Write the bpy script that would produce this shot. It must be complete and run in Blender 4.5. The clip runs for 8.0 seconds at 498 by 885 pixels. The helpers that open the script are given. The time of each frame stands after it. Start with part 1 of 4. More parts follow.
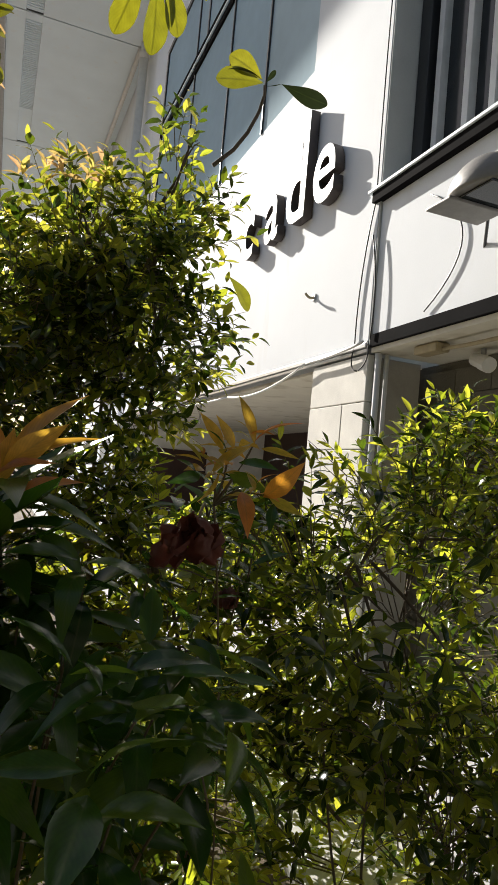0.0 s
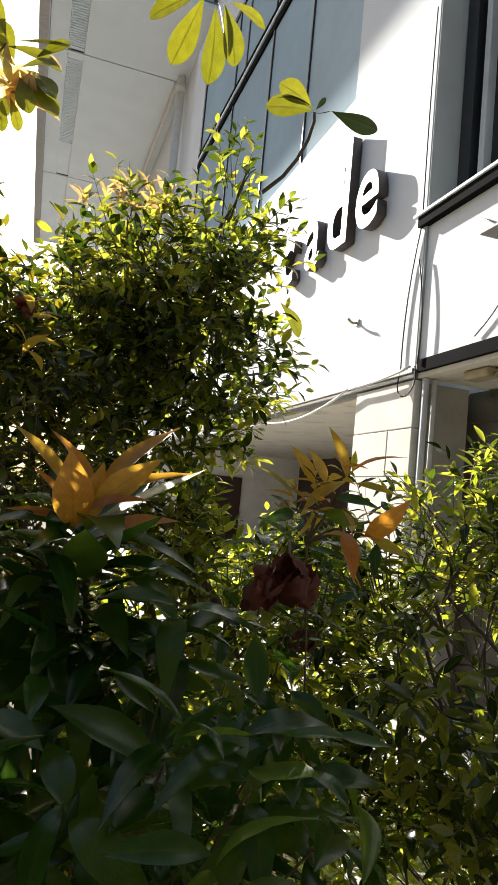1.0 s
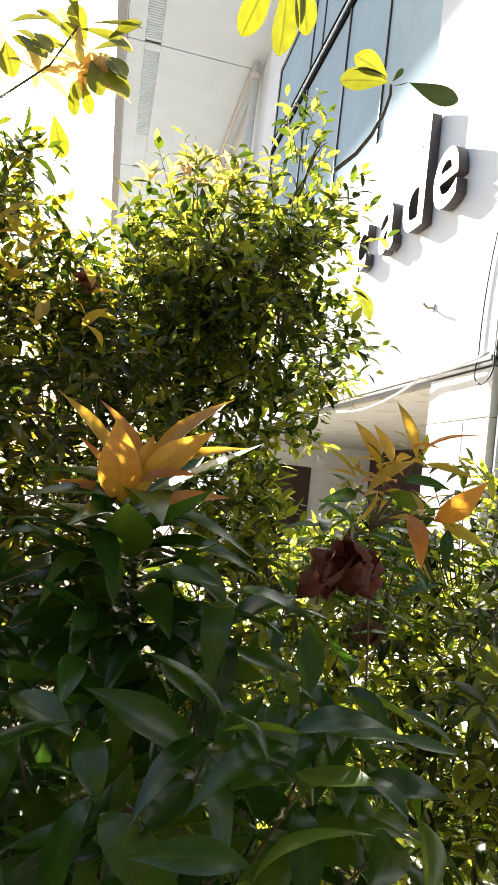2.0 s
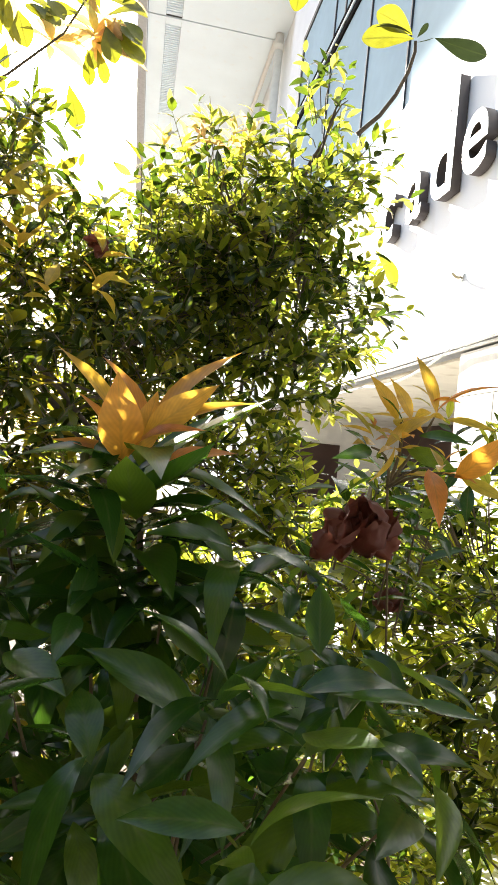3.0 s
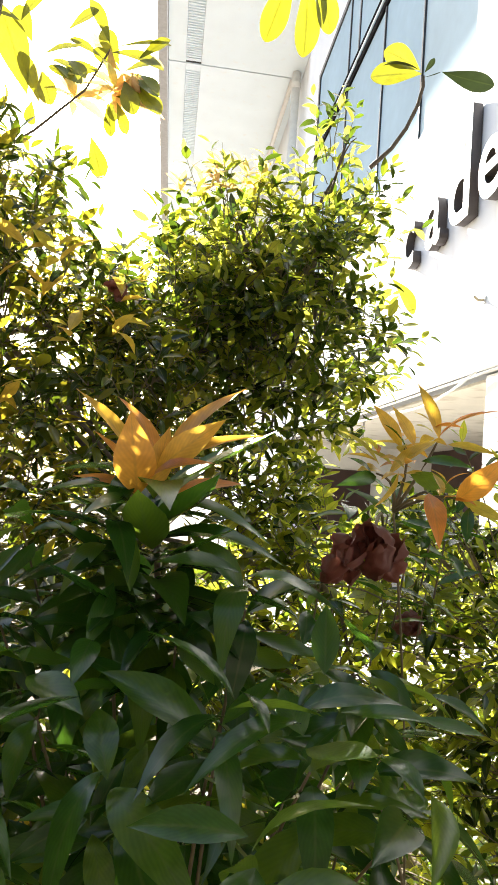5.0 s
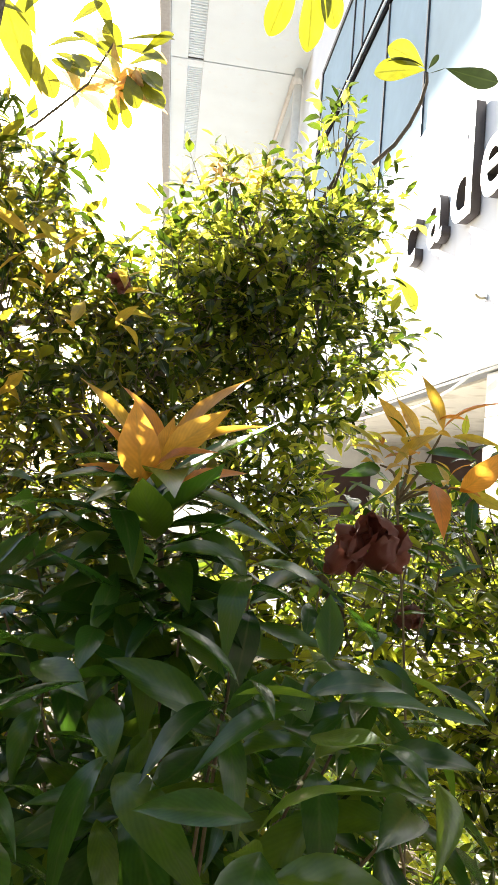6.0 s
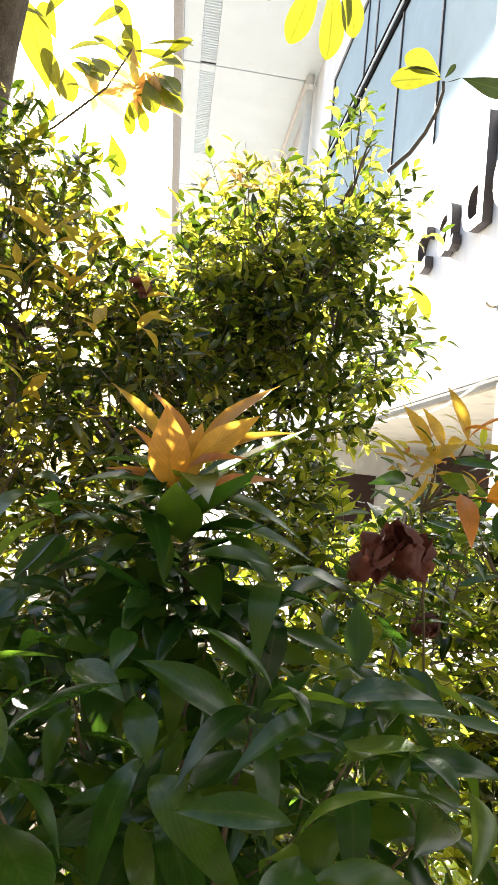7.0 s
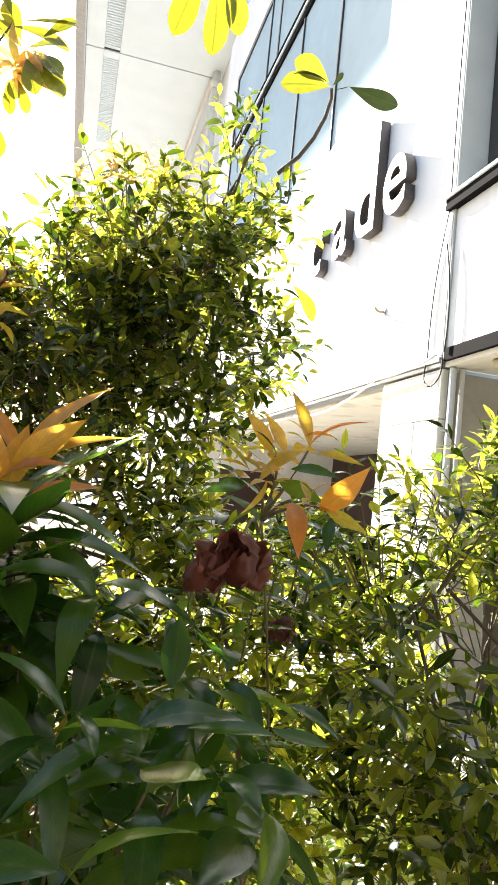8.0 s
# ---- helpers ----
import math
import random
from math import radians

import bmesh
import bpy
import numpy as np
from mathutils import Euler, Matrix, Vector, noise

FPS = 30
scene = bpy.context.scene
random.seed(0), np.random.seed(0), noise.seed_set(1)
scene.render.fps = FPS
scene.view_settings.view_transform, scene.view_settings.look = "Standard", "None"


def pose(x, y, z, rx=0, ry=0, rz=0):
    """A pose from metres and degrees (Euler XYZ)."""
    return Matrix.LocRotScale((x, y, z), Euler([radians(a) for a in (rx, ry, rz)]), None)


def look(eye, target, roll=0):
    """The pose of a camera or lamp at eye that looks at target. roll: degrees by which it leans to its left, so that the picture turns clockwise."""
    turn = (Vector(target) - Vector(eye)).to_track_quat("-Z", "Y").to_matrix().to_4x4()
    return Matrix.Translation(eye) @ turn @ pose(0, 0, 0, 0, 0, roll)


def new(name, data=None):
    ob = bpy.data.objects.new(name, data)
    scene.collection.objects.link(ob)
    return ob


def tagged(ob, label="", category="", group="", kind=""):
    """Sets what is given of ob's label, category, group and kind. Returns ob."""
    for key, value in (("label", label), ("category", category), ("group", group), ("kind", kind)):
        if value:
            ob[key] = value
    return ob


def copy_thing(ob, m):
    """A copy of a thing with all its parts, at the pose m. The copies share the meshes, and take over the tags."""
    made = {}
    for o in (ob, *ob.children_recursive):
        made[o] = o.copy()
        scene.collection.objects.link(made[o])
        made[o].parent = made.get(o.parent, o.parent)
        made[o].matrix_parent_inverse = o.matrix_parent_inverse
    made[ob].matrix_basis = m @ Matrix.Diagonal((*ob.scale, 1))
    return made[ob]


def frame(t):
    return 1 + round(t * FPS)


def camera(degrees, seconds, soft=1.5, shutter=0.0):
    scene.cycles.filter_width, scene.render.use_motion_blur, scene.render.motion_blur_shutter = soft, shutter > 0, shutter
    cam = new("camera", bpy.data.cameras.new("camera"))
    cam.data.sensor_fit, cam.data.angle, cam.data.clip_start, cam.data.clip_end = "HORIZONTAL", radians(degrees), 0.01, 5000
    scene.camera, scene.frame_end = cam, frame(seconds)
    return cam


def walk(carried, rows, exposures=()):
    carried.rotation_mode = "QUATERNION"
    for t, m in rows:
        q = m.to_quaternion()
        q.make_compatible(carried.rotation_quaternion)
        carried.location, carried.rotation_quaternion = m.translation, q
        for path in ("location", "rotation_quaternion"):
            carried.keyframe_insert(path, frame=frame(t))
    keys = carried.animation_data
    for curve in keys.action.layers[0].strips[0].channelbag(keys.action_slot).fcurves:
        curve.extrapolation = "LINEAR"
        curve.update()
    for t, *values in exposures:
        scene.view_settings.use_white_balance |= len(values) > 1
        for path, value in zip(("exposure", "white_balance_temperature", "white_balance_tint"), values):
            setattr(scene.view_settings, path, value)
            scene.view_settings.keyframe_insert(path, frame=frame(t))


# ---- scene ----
cam = camera(41.7, 8.0, 0.9)
PATH = [
    (0, (0.077, 0.029, 1.513), (0.799, 1.891, 1.62), 5.1),
    (0.5, (0.064, 0.092, 1.53), (0.658, 1.998, 1.655), 5.4),
    (1, (-0.001, 0.123, 1.523), (0.625, 2.014, 1.696), 5.4),
    (1.5, (-0.014, 0.188, 1.516), (0.567, 2.098, 1.64), 8.6),
    (2, (0.04, 0.188, 1.507), (0.464, 2.138, 1.628), 6.7),
    (2.2, (0.042, 0.194, 1.507), (0.417, 2.154, 1.631), 6.7),
    (3.3, (0.098, 0.229, 1.466), (0.418, 2.203, 1.498), 5.4),
    (3.5, (0.107, 0.225, 1.462), (0.393, 2.204, 1.494), 4.9),
    (4, (0.118, 0.199, 1.467), (0.365, 2.182, 1.548), 4.0),
    (4.5, (0.11, 0.173, 1.486), (0.352, 2.154, 1.621), 4.1),
    (6, (0.1, 0.176, 1.471), (0.343, 2.158, 1.597), 4.6),
    (6.5, (0.075, 0.172, 1.473), (0.308, 2.154, 1.61), 5.4),
    (7, (0.065, 0.172, 1.471), (0.295, 2.154, 1.607), 5.7),
    (7.5, (0.105, 0.176, 1.475), (0.41, 2.148, 1.61), 5.3),
    (8, (0.165, 0.189, 1.495), (0.681, 2.115, 1.651), 5.8),
]
EXPOSURES = [(0, 1.0), (0.5, 1.2), (1.0, 1.4), (1.5, 2.05), (2.0, 2.42), (3.5, 2.9), (8, 2.95)]
walk(cam, [(t, look(eye, target, roll)) for t, eye, target, roll in PATH], EXPOSURES)

# ---- light ----
SUN_AZ, SUN_EL = 12.0, 27.5
to_sun = Vector((-math.sin(radians(SUN_AZ)) * math.cos(radians(SUN_EL)), math.cos(radians(SUN_AZ)) * math.cos(radians(SUN_EL)), math.sin(radians(SUN_EL))))
world = bpy.data.worlds.new("sky")
scene.world = world
world.use_nodes = True
wn = world.node_tree
sky = wn.nodes.new("ShaderNodeTexSky")
sky.sky_type, sky.sun_disc = "NISHITA", False
sky.sun_elevation, sky.sun_rotation = radians(SUN_EL), radians(-SUN_AZ)
sky.dust_density = 2.5
wn.nodes["Background"].inputs["Strength"].default_value = 0.05
wn.links.new(sky.outputs[0], wn.nodes["Background"].inputs["Color"])
sun = new("sun", bpy.data.lights.new("sun", "SUN"))
sun.data.energy, sun.data.angle, sun.data.color = 5.0, radians(0.5), (1.0, 0.935, 0.84)
sun.matrix_world = look(to_sun * 40, (0, 0, 0))


# ---- materials ----
def mat(name, color, rough=0.7, metal=0.0, vary=0.25, scale=6.0, fine=60.0, bump=0.15, spec=0.5, stain=None, stain_at=(0.55, 0.75)):
    """Principled surface with cloudy variation at two scales, fine relief and optional stains."""
    m = bpy.data.materials.new(name)
    m.use_nodes = True
    n, l = m.node_tree.nodes, m.node_tree.links
    b = n["Principled BSDF"]
    b.inputs["Roughness"].default_value, b.inputs["Metallic"].default_value = rough, metal
    b.inputs["Specular IOR Level"].default_value = spec
    co = n.new("ShaderNodeTexCoord")
    big, small = n.new("ShaderNodeTexNoise"), n.new("ShaderNodeTexNoise")
    big.inputs["Scale"].default_value, small.inputs["Scale"].default_value = scale, fine
    big.inputs["Detail"].default_value, small.inputs["Detail"].default_value = 5, 3
    for t in (big, small):
        l.new(co.outputs["Object"], t.inputs["Vector"])
    mul = n.new("ShaderNodeMath")
    mul.operation = "MULTIPLY_ADD"
    mul.inputs[1].default_value = 0.35
    l.new(small.outputs["Fac"], mul.inputs[0])
    l.new(big.outputs["Fac"], mul.inputs[2])
    ramp = n.new("ShaderNodeValToRGB")
    lo, hi = [c * (1 - vary) for c in color], [min(1, c * (1 + vary * 0.6)) for c in color]
    ramp.color_ramp.elements[0].position, ramp.color_ramp.elements[1].position = 0.4, 0.95
    ramp.color_ramp.elements[0].color, ramp.color_ramp.elements[1].color = (*lo, 1), (*hi, 1)
    l.new(mul.outputs[0], ramp.inputs[0])
    out = ramp.outputs[0]
    if stain:
        streak, mp = n.new("ShaderNodeTexNoise"), n.new("ShaderNodeMapping")
        mp.inputs["Scale"].default_value = (2.2, 2.2, 0.35)
        streak.inputs["Scale"].default_value, streak.inputs["Detail"].default_value = 1.6, 7
        l.new(co.outputs["Object"], mp.inputs["Vector"])
        l.new(mp.outputs[0], streak.inputs["Vector"])
        sr = n.new("ShaderNodeValToRGB")
        sr.color_ramp.elements[0].position, sr.color_ramp.elements[1].position = stain_at
        l.new(streak.outputs["Fac"], sr.inputs[0])
        mix = n.new("ShaderNodeMix")
        mix.data_type = "RGBA"
        l.new(sr.outputs[0], mix.inputs["Factor"])
        l.new(out, mix.inputs[6])
        mix.inputs[7].default_value = (*stain, 1)
        out = mix.outputs[2]
    l.new(out, b.inputs["Base Color"])
    if bump:
        bp = n.new("ShaderNodeBump")
        bp.inputs["Strength"].default_value, bp.inputs["Distance"].default_value = bump, 0.01
        l.new(small.outputs["Fac"], bp.inputs["Height"])
        l.new(bp.outputs[0], b.inputs["Normal"])
    return m


def leaf_mat(name, stops, glow, rough=0.35, through_part=0.4, vein=0.5, spec=0.85):
    """A leaf: waxy face, light that passes through the blade, a pale midrib; colour differs from leaf to leaf."""
    m = bpy.data.materials.new(name)
    m.use_nodes = True
    n, l = m.node_tree.nodes, m.node_tree.links
    b, outn = n["Principled BSDF"], n["Material Output"]
    oi, geo = n.new("ShaderNodeObjectInfo"), n.new("ShaderNodeNewGeometry")
    add, fr = n.new("ShaderNodeMath"), n.new("ShaderNodeMath")
    fr.operation = "FRACT"
    l.new(oi.outputs["Random"], add.inputs[0])
    l.new(geo.outputs["Random Per Island"], add.inputs[1])
    l.new(add.outputs[0], fr.inputs[0])
    ramp = n.new("ShaderNodeValToRGB")
    for _ in stops[2:]:
        ramp.color_ramp.elements.new(0.5)
    for e, (p, c) in zip(ramp.color_ramp.elements, stops):
        e.position, e.color = p, (*c, 1)
    l.new(fr.outputs[0], ramp.inputs[0])
    ramp2 = n.new("ShaderNodeValToRGB")
    for _ in glow[2:]:
        ramp2.color_ramp.elements.new(0.5)
    for e, (p, c) in zip(ramp2.color_ramp.elements, glow):
        e.position, e.color = p, (*c, 1)
    l.new(fr.outputs[0], ramp2.inputs[0])
    uv = n.new("ShaderNodeUVMap")
    sep = n.new("ShaderNodeSeparateXYZ")
    l.new(uv.outputs[0], sep.inputs[0])
    side = n.new("ShaderNodeMath")
    side.operation = "ABSOLUTE"
    l.new(sep.outputs["X"], side.inputs[0])
    rib = n.new("ShaderNodeMapRange")
    rib.inputs["From Min"].default_value, rib.inputs["From Max"].default_value = 0.03, 0.12
    rib.inputs["To Min"].default_value, rib.inputs["To Max"].default_value = vein, 0.0
    l.new(side.outputs[0], rib.inputs["Value"])
    # side veins rise from the midrib at a slant
    sl = n.new("ShaderNodeMath")
    sl.operation = "MULTIPLY_ADD"
    sl.inputs[1].default_value = -0.35
    l.new(side.outputs[0], sl.inputs[0])
    l.new(sep.outputs["Y"], sl.inputs[2])
    wv = n.new("ShaderNodeMath")
    wv.operation = "SINE"
    k = n.new("ShaderNodeMath")
    k.operation = "MULTIPLY"
    k.inputs[1].default_value = 75.0
    l.new(sl.outputs[0], k.inputs[0])
    l.new(k.outputs[0], wv.inputs[0])
    blotch, co = n.new("ShaderNodeTexNoise"), n.new("ShaderNodeTexCoord")
    blotch.inputs["Scale"].default_value, blotch.inputs["Detail"].default_value = 5, 3
    l.new(co.outputs["Object"], blotch.inputs["Vector"])
    mr = n.new("ShaderNodeMapRange")
    mr.inputs["From Min"].default_value, mr.inputs["From Max"].default_value = 0.3, 0.7
    mr.inputs["To Min"].default_value, mr.inputs["To Max"].default_value = 0.78, 1.15
    l.new(blotch.outputs["Fac"], mr.inputs["Value"])
    hsv = n.new("ShaderNodeHueSaturation")
    l.new(mr.outputs[0], hsv.inputs["Value"])
    l.new(ramp.outputs[0], hsv.inputs["Color"])
    mix = n.new("ShaderNodeMix")
    mix.data_type = "RGBA"
    l.new(rib.outputs[0], mix.inputs["Factor"])
    l.new(hsv.outputs[0], mix.inputs[6])
    mix.inputs[7].default_value = (0.22, 0.28, 0.08, 1)
    l.new(mix.outputs[2], b.inputs["Base Color"])
    b.inputs["Roughness"].default_value = rough
    b.inputs["Specular IOR Level"].default_value = spec
    bp = n.new("ShaderNodeBump")
    bp.inputs["Strength"].default_value, bp.inputs["Distance"].default_value = 0.03, 0.0006
    l.new(wv.outputs[0], bp.inputs["Height"])
    l.new(bp.outputs[0], b.inputs["Normal"])
    tr, ms = n.new("ShaderNodeBsdfTranslucent"), n.new("ShaderNodeMixShader")
    hs2 = n.new("ShaderNodeHueSaturation")
    dim, dim2 = n.new("ShaderNodeMath"), n.new("ShaderNodeMath")
    dim.operation, dim2.operation = "MULTIPLY_ADD", "MULTIPLY"
    dim.inputs[1].default_value, dim.inputs[2].default_value = -0.9, 1.0
    l.new(rib.outputs[0], dim.inputs[0])
    ripple = n.new("ShaderNodeMath")
    ripple.operation = "MULTIPLY_ADD"
    ripple.inputs[1].default_value = 0.06
    l.new(wv.outputs[0], ripple.inputs[0])
    l.new(dim.outputs[0], ripple.inputs[2])
    l.new(ripple.outputs[0], dim2.inputs[0])
    l.new(mr.outputs[0], dim2.inputs[1])
    l.new(dim2.outputs[0], hs2.inputs["Value"])
    l.new(ramp2.outputs[0], hs2.inputs["Color"])
    l.new(hs2.outputs[0], tr.inputs["Color"])
    ms.inputs[0].default_value = through_part
    l.new(b.outputs[0], ms.inputs[1])
    l.new(tr.outputs[0], ms.inputs[2])
    l.new(ms.outputs[0], outn.inputs["Surface"])
    return m


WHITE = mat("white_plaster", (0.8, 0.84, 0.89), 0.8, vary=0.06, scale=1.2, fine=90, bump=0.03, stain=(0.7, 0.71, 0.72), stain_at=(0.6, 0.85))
PANEL = mat("white_metal_panel", (0.8, 0.9, 0.96), 0.5, vary=0.06, scale=0.8, fine=40, bump=0.04, stain=(0.78, 0.81, 0.8), stain_at=(0.6, 0.9))
BLOCK = mat("painted_block", (0.84, 0.82, 0.76), 0.85, vary=0.12, scale=5, fine=70, bump=0.12)
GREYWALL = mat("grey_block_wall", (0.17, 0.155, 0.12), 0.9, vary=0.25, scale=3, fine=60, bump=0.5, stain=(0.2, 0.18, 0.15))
JOINT = mat("joint_mortar", (0.4, 0.38, 0.34), 0.95, vary=0.2)
SOFFIT = mat("soffit_paint", (0.72, 0.68, 0.58), 0.8, vary=0.1, scale=2, fine=50, bump=0.1, stain=(0.5, 0.45, 0.35))
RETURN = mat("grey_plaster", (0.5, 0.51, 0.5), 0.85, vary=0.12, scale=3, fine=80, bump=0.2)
BLACKPAINT = mat("black_paint", (0.01, 0.01, 0.011), 0.95, vary=0.3, scale=5, bump=0.03, spec=0.04)
DARK = mat("dark_metal", (0.03, 0.032, 0.036), 0.4, vary=0.3, scale=5, bump=0.05)
ALU = mat("grey_aluminium", (0.42, 0.43, 0.44), 0.4, metal=0.6, vary=0.15, scale=8, bump=0.03)
BROWN = mat("brown_painted_wall", (0.06, 0.03, 0.02), 0.7, vary=0.3, scale=3)
PIPE = mat("white_plastic_pipe", (0.8, 0.8, 0.78), 0.45, vary=0.1, scale=6, bump=0.04)
CABLE = mat("black_cable", (0.02, 0.02, 0.022), 0.5, vary=0.2, bump=0.0)
LETTER = mat("letter_face", (0.82, 0.82, 0.8), 0.45, vary=0.05, scale=4, bump=0.03)
LETTER_SIDE = mat("letter_side", (0.07, 0.055, 0.05), 0.5, vary=0.25, scale=8, bump=0.05)
LAMPGREY = mat("lamp_grey_paint", (0.26, 0.25, 0.24), 0.45, vary=0.2, scale=9, bump=0.06)
FRAMEWHITE = mat("pale_aluminium_paint", (0.66, 0.67, 0.68), 0.45, vary=0.12, scale=8, bump=0.03)
YELLOWED = mat("yellowed_plastic", (0.4, 0.33, 0.2), 0.5, vary=0.2, scale=12)
PAVING = mat("pale_concrete_paving", (0.44, 0.44, 0.43), 0.85, vary=0.2, scale=2, fine=50, bump=0.3, stain=(0.3, 0.28, 0.25))
SHADEWALL = mat("unseen_blocker_wall", (0.1, 0.09, 0.075), 0.9, vary=0.4, scale=2, fine=30, bump=0.4)
SOIL = mat("soil_and_litter", (0.1, 0.075, 0.05), 0.95, vary=0.5, scale=5, fine=40, bump=0.9, stain=(0.2, 0.16, 0.1))
BARK = mat("bark", (0.12, 0.095, 0.075), 0.9, vary=0.4, scale=14, fine=90, bump=0.9)
TWIG = mat("green_brown_twig", (0.13, 0.1, 0.05), 0.75, vary=0.35, scale=20, fine=120, bump=0.4)
CHAIN = mat("dull_steel_chain", (0.4, 0.38, 0.35), 0.5, metal=0.7, vary=0.2)


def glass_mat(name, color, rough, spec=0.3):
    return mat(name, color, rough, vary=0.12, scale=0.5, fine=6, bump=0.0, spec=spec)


# no shine on these two: the reflected sky is put into their colour
GLASS = glass_mat("sky_painted_glass", (0.45, 0.59, 0.69), 0.6, 0.0)
PALEGLASS = glass_mat("pale_sky_painted_glass", (0.52, 0.65, 0.73), 0.6, 0.0)
DARKGLASS = glass_mat("dark_glass", (0.02, 0.025, 0.03), 0.08)

SMALL = leaf_mat("small_shrub_leaf", [(0, (0.009, 0.024, 0.005)), (0.5, (0.016, 0.04, 0.007)), (0.8, (0.04, 0.075, 0.012)), (1, (0.08, 0.12, 0.018))],
                 [(0, (0.04, 0.08, 0.006)), (0.4, (0.15, 0.22, 0.012)), (0.6, (0.55, 0.62, 0.04)), (1, (0.9, 0.84, 0.1))], 0.2, 0.43, spec=0.7)
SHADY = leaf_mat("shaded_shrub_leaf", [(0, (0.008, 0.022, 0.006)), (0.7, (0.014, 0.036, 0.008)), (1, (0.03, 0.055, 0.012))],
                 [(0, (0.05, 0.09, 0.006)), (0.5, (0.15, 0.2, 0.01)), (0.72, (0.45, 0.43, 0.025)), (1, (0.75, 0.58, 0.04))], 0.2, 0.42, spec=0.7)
DEEP = leaf_mat("deep_green_leaf", [(0, (0.011, 0.042, 0.008)), (0.6, (0.02, 0.066, 0.011)), (1, (0.045, 0.1, 0.014))],
                [(0, (0.05, 0.15, 0.014)), (0.65, (0.14, 0.3, 0.02)), (1, (0.42, 0.55, 0.045))], 0.22, 0.38, 0.22, spec=0.55)
BRIGHT = leaf_mat("bright_green_leaf", [(0, (0.016, 0.046, 0.008)), (0.5, (0.033, 0.08, 0.013)), (0.8, (0.065, 0.13, 0.019)), (1, (0.1, 0.16, 0.025))],
                  [(0, (0.04, 0.08, 0.006)), (0.28, (0.14, 0.2, 0.012)), (0.5, (0.56, 0.62, 0.035)), (1, (0.88, 0.84, 0.08))], 0.17, 0.54, spec=1.0)
GLOSSY = leaf_mat("glossy_green_leaf", [(0, (0.01, 0.03, 0.005)), (0.5, (0.02, 0.052, 0.008)), (0.8, (0.045, 0.095, 0.014)), (1, (0.09, 0.15, 0.022))],
                  [(0, (0.03, 0.06, 0.005)), (0.35, (0.1, 0.16, 0.01)), (0.6, (0.5, 0.58, 0.03)), (1, (0.9, 0.86, 0.09))], 0.17, 0.5, spec=1.0)
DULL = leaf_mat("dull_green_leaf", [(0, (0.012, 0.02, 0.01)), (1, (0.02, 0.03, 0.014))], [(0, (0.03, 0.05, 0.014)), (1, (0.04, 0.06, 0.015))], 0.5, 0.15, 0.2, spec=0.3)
YELLOWING = leaf_mat("yellow_young_leaf", [(0, (0.5, 0.3, 0.04)), (0.5, (0.48, 0.34, 0.05)), (1, (0.36, 0.32, 0.05))],
                     [(0, (0.9, 0.55, 0.06)), (0.5, (0.85, 0.6, 0.07)), (1, (0.68, 0.6, 0.07))], 0.35, 0.5, 0.2)
ORANGE = leaf_mat("orange_young_leaf", [(0, (0.5, 0.15, 0.026)), (0.5, (0.5, 0.2, 0.034)), (1, (0.47, 0.28, 0.05))],
                  [(0, (0.88, 0.32, 0.036)), (0.5, (0.9, 0.45, 0.048)), (1, (0.88, 0.58, 0.06))], 0.33, 0.5, 0.2)
PINKISH = leaf_mat("copper_shoot_leaf", [(0, (0.3, 0.16, 0.06)), (0.5, (0.36, 0.26, 0.08)), (1, (0.26, 0.28, 0.08))],
                   [(0, (0.8, 0.5, 0.25)), (0.5, (0.85, 0.6, 0.2)), (1, (0.75, 0.68, 0.15))], 0.4, 0.5, 0.2)
LIME = leaf_mat("lime_broad_leaf", [(0, (0.07, 0.13, 0.02)), (1, (0.12, 0.17, 0.025))],
                [(0, (0.18, 0.185, 0.009)), (1, (0.28, 0.265, 0.013))], 0.4, 0.48, 0.5)
DEAD = leaf_mat("dead_brown_leaf", [(0, (0.1, 0.017, 0.011)), (1, (0.18, 0.034, 0.02))],
                [(0, (0.16, 0.05, 0.035)), (1, (0.22, 0.07, 0.04))], 0.6, 0.25, 0.1)


# ---- builders ----
def solid(bm, lo, hi):
    """One box from corner to corner."""
    r = bmesh.ops.create_cube(bm, size=1)
    for v in r["verts"]:
        v.co = Vector([(a + b) / 2 + c * (b - a) for a, b, c in zip(lo, hi, v.co)])
    return r["verts"]


def boxes(*spans, bevel=0.0):
    bm = bmesh.new()
    for lo, hi in spans:
        solid(bm, lo, hi)
    if bevel:
        bmesh.ops.bevel(bm, geom=bm.edges[:], offset=bevel, segments=2, affect="EDGES", profile=0.6)
    return bm


def mesh_of(name, bm, material, smooth=False):
    me = bpy.data.meshes.new(name)
    bm.normal_update()
    bm.to_mesh(me)
    bm.free()
    if material:
        me.materials.append(material)
    if smooth:
        me.shade_smooth()
    return me


def part(name, bm, material, parent=None, label="", smooth=False):
    ob = new(name, mesh_of(name, bm, material, smooth))
    ob.parent = parent
    if label:
        ob["label"] = label
    return ob


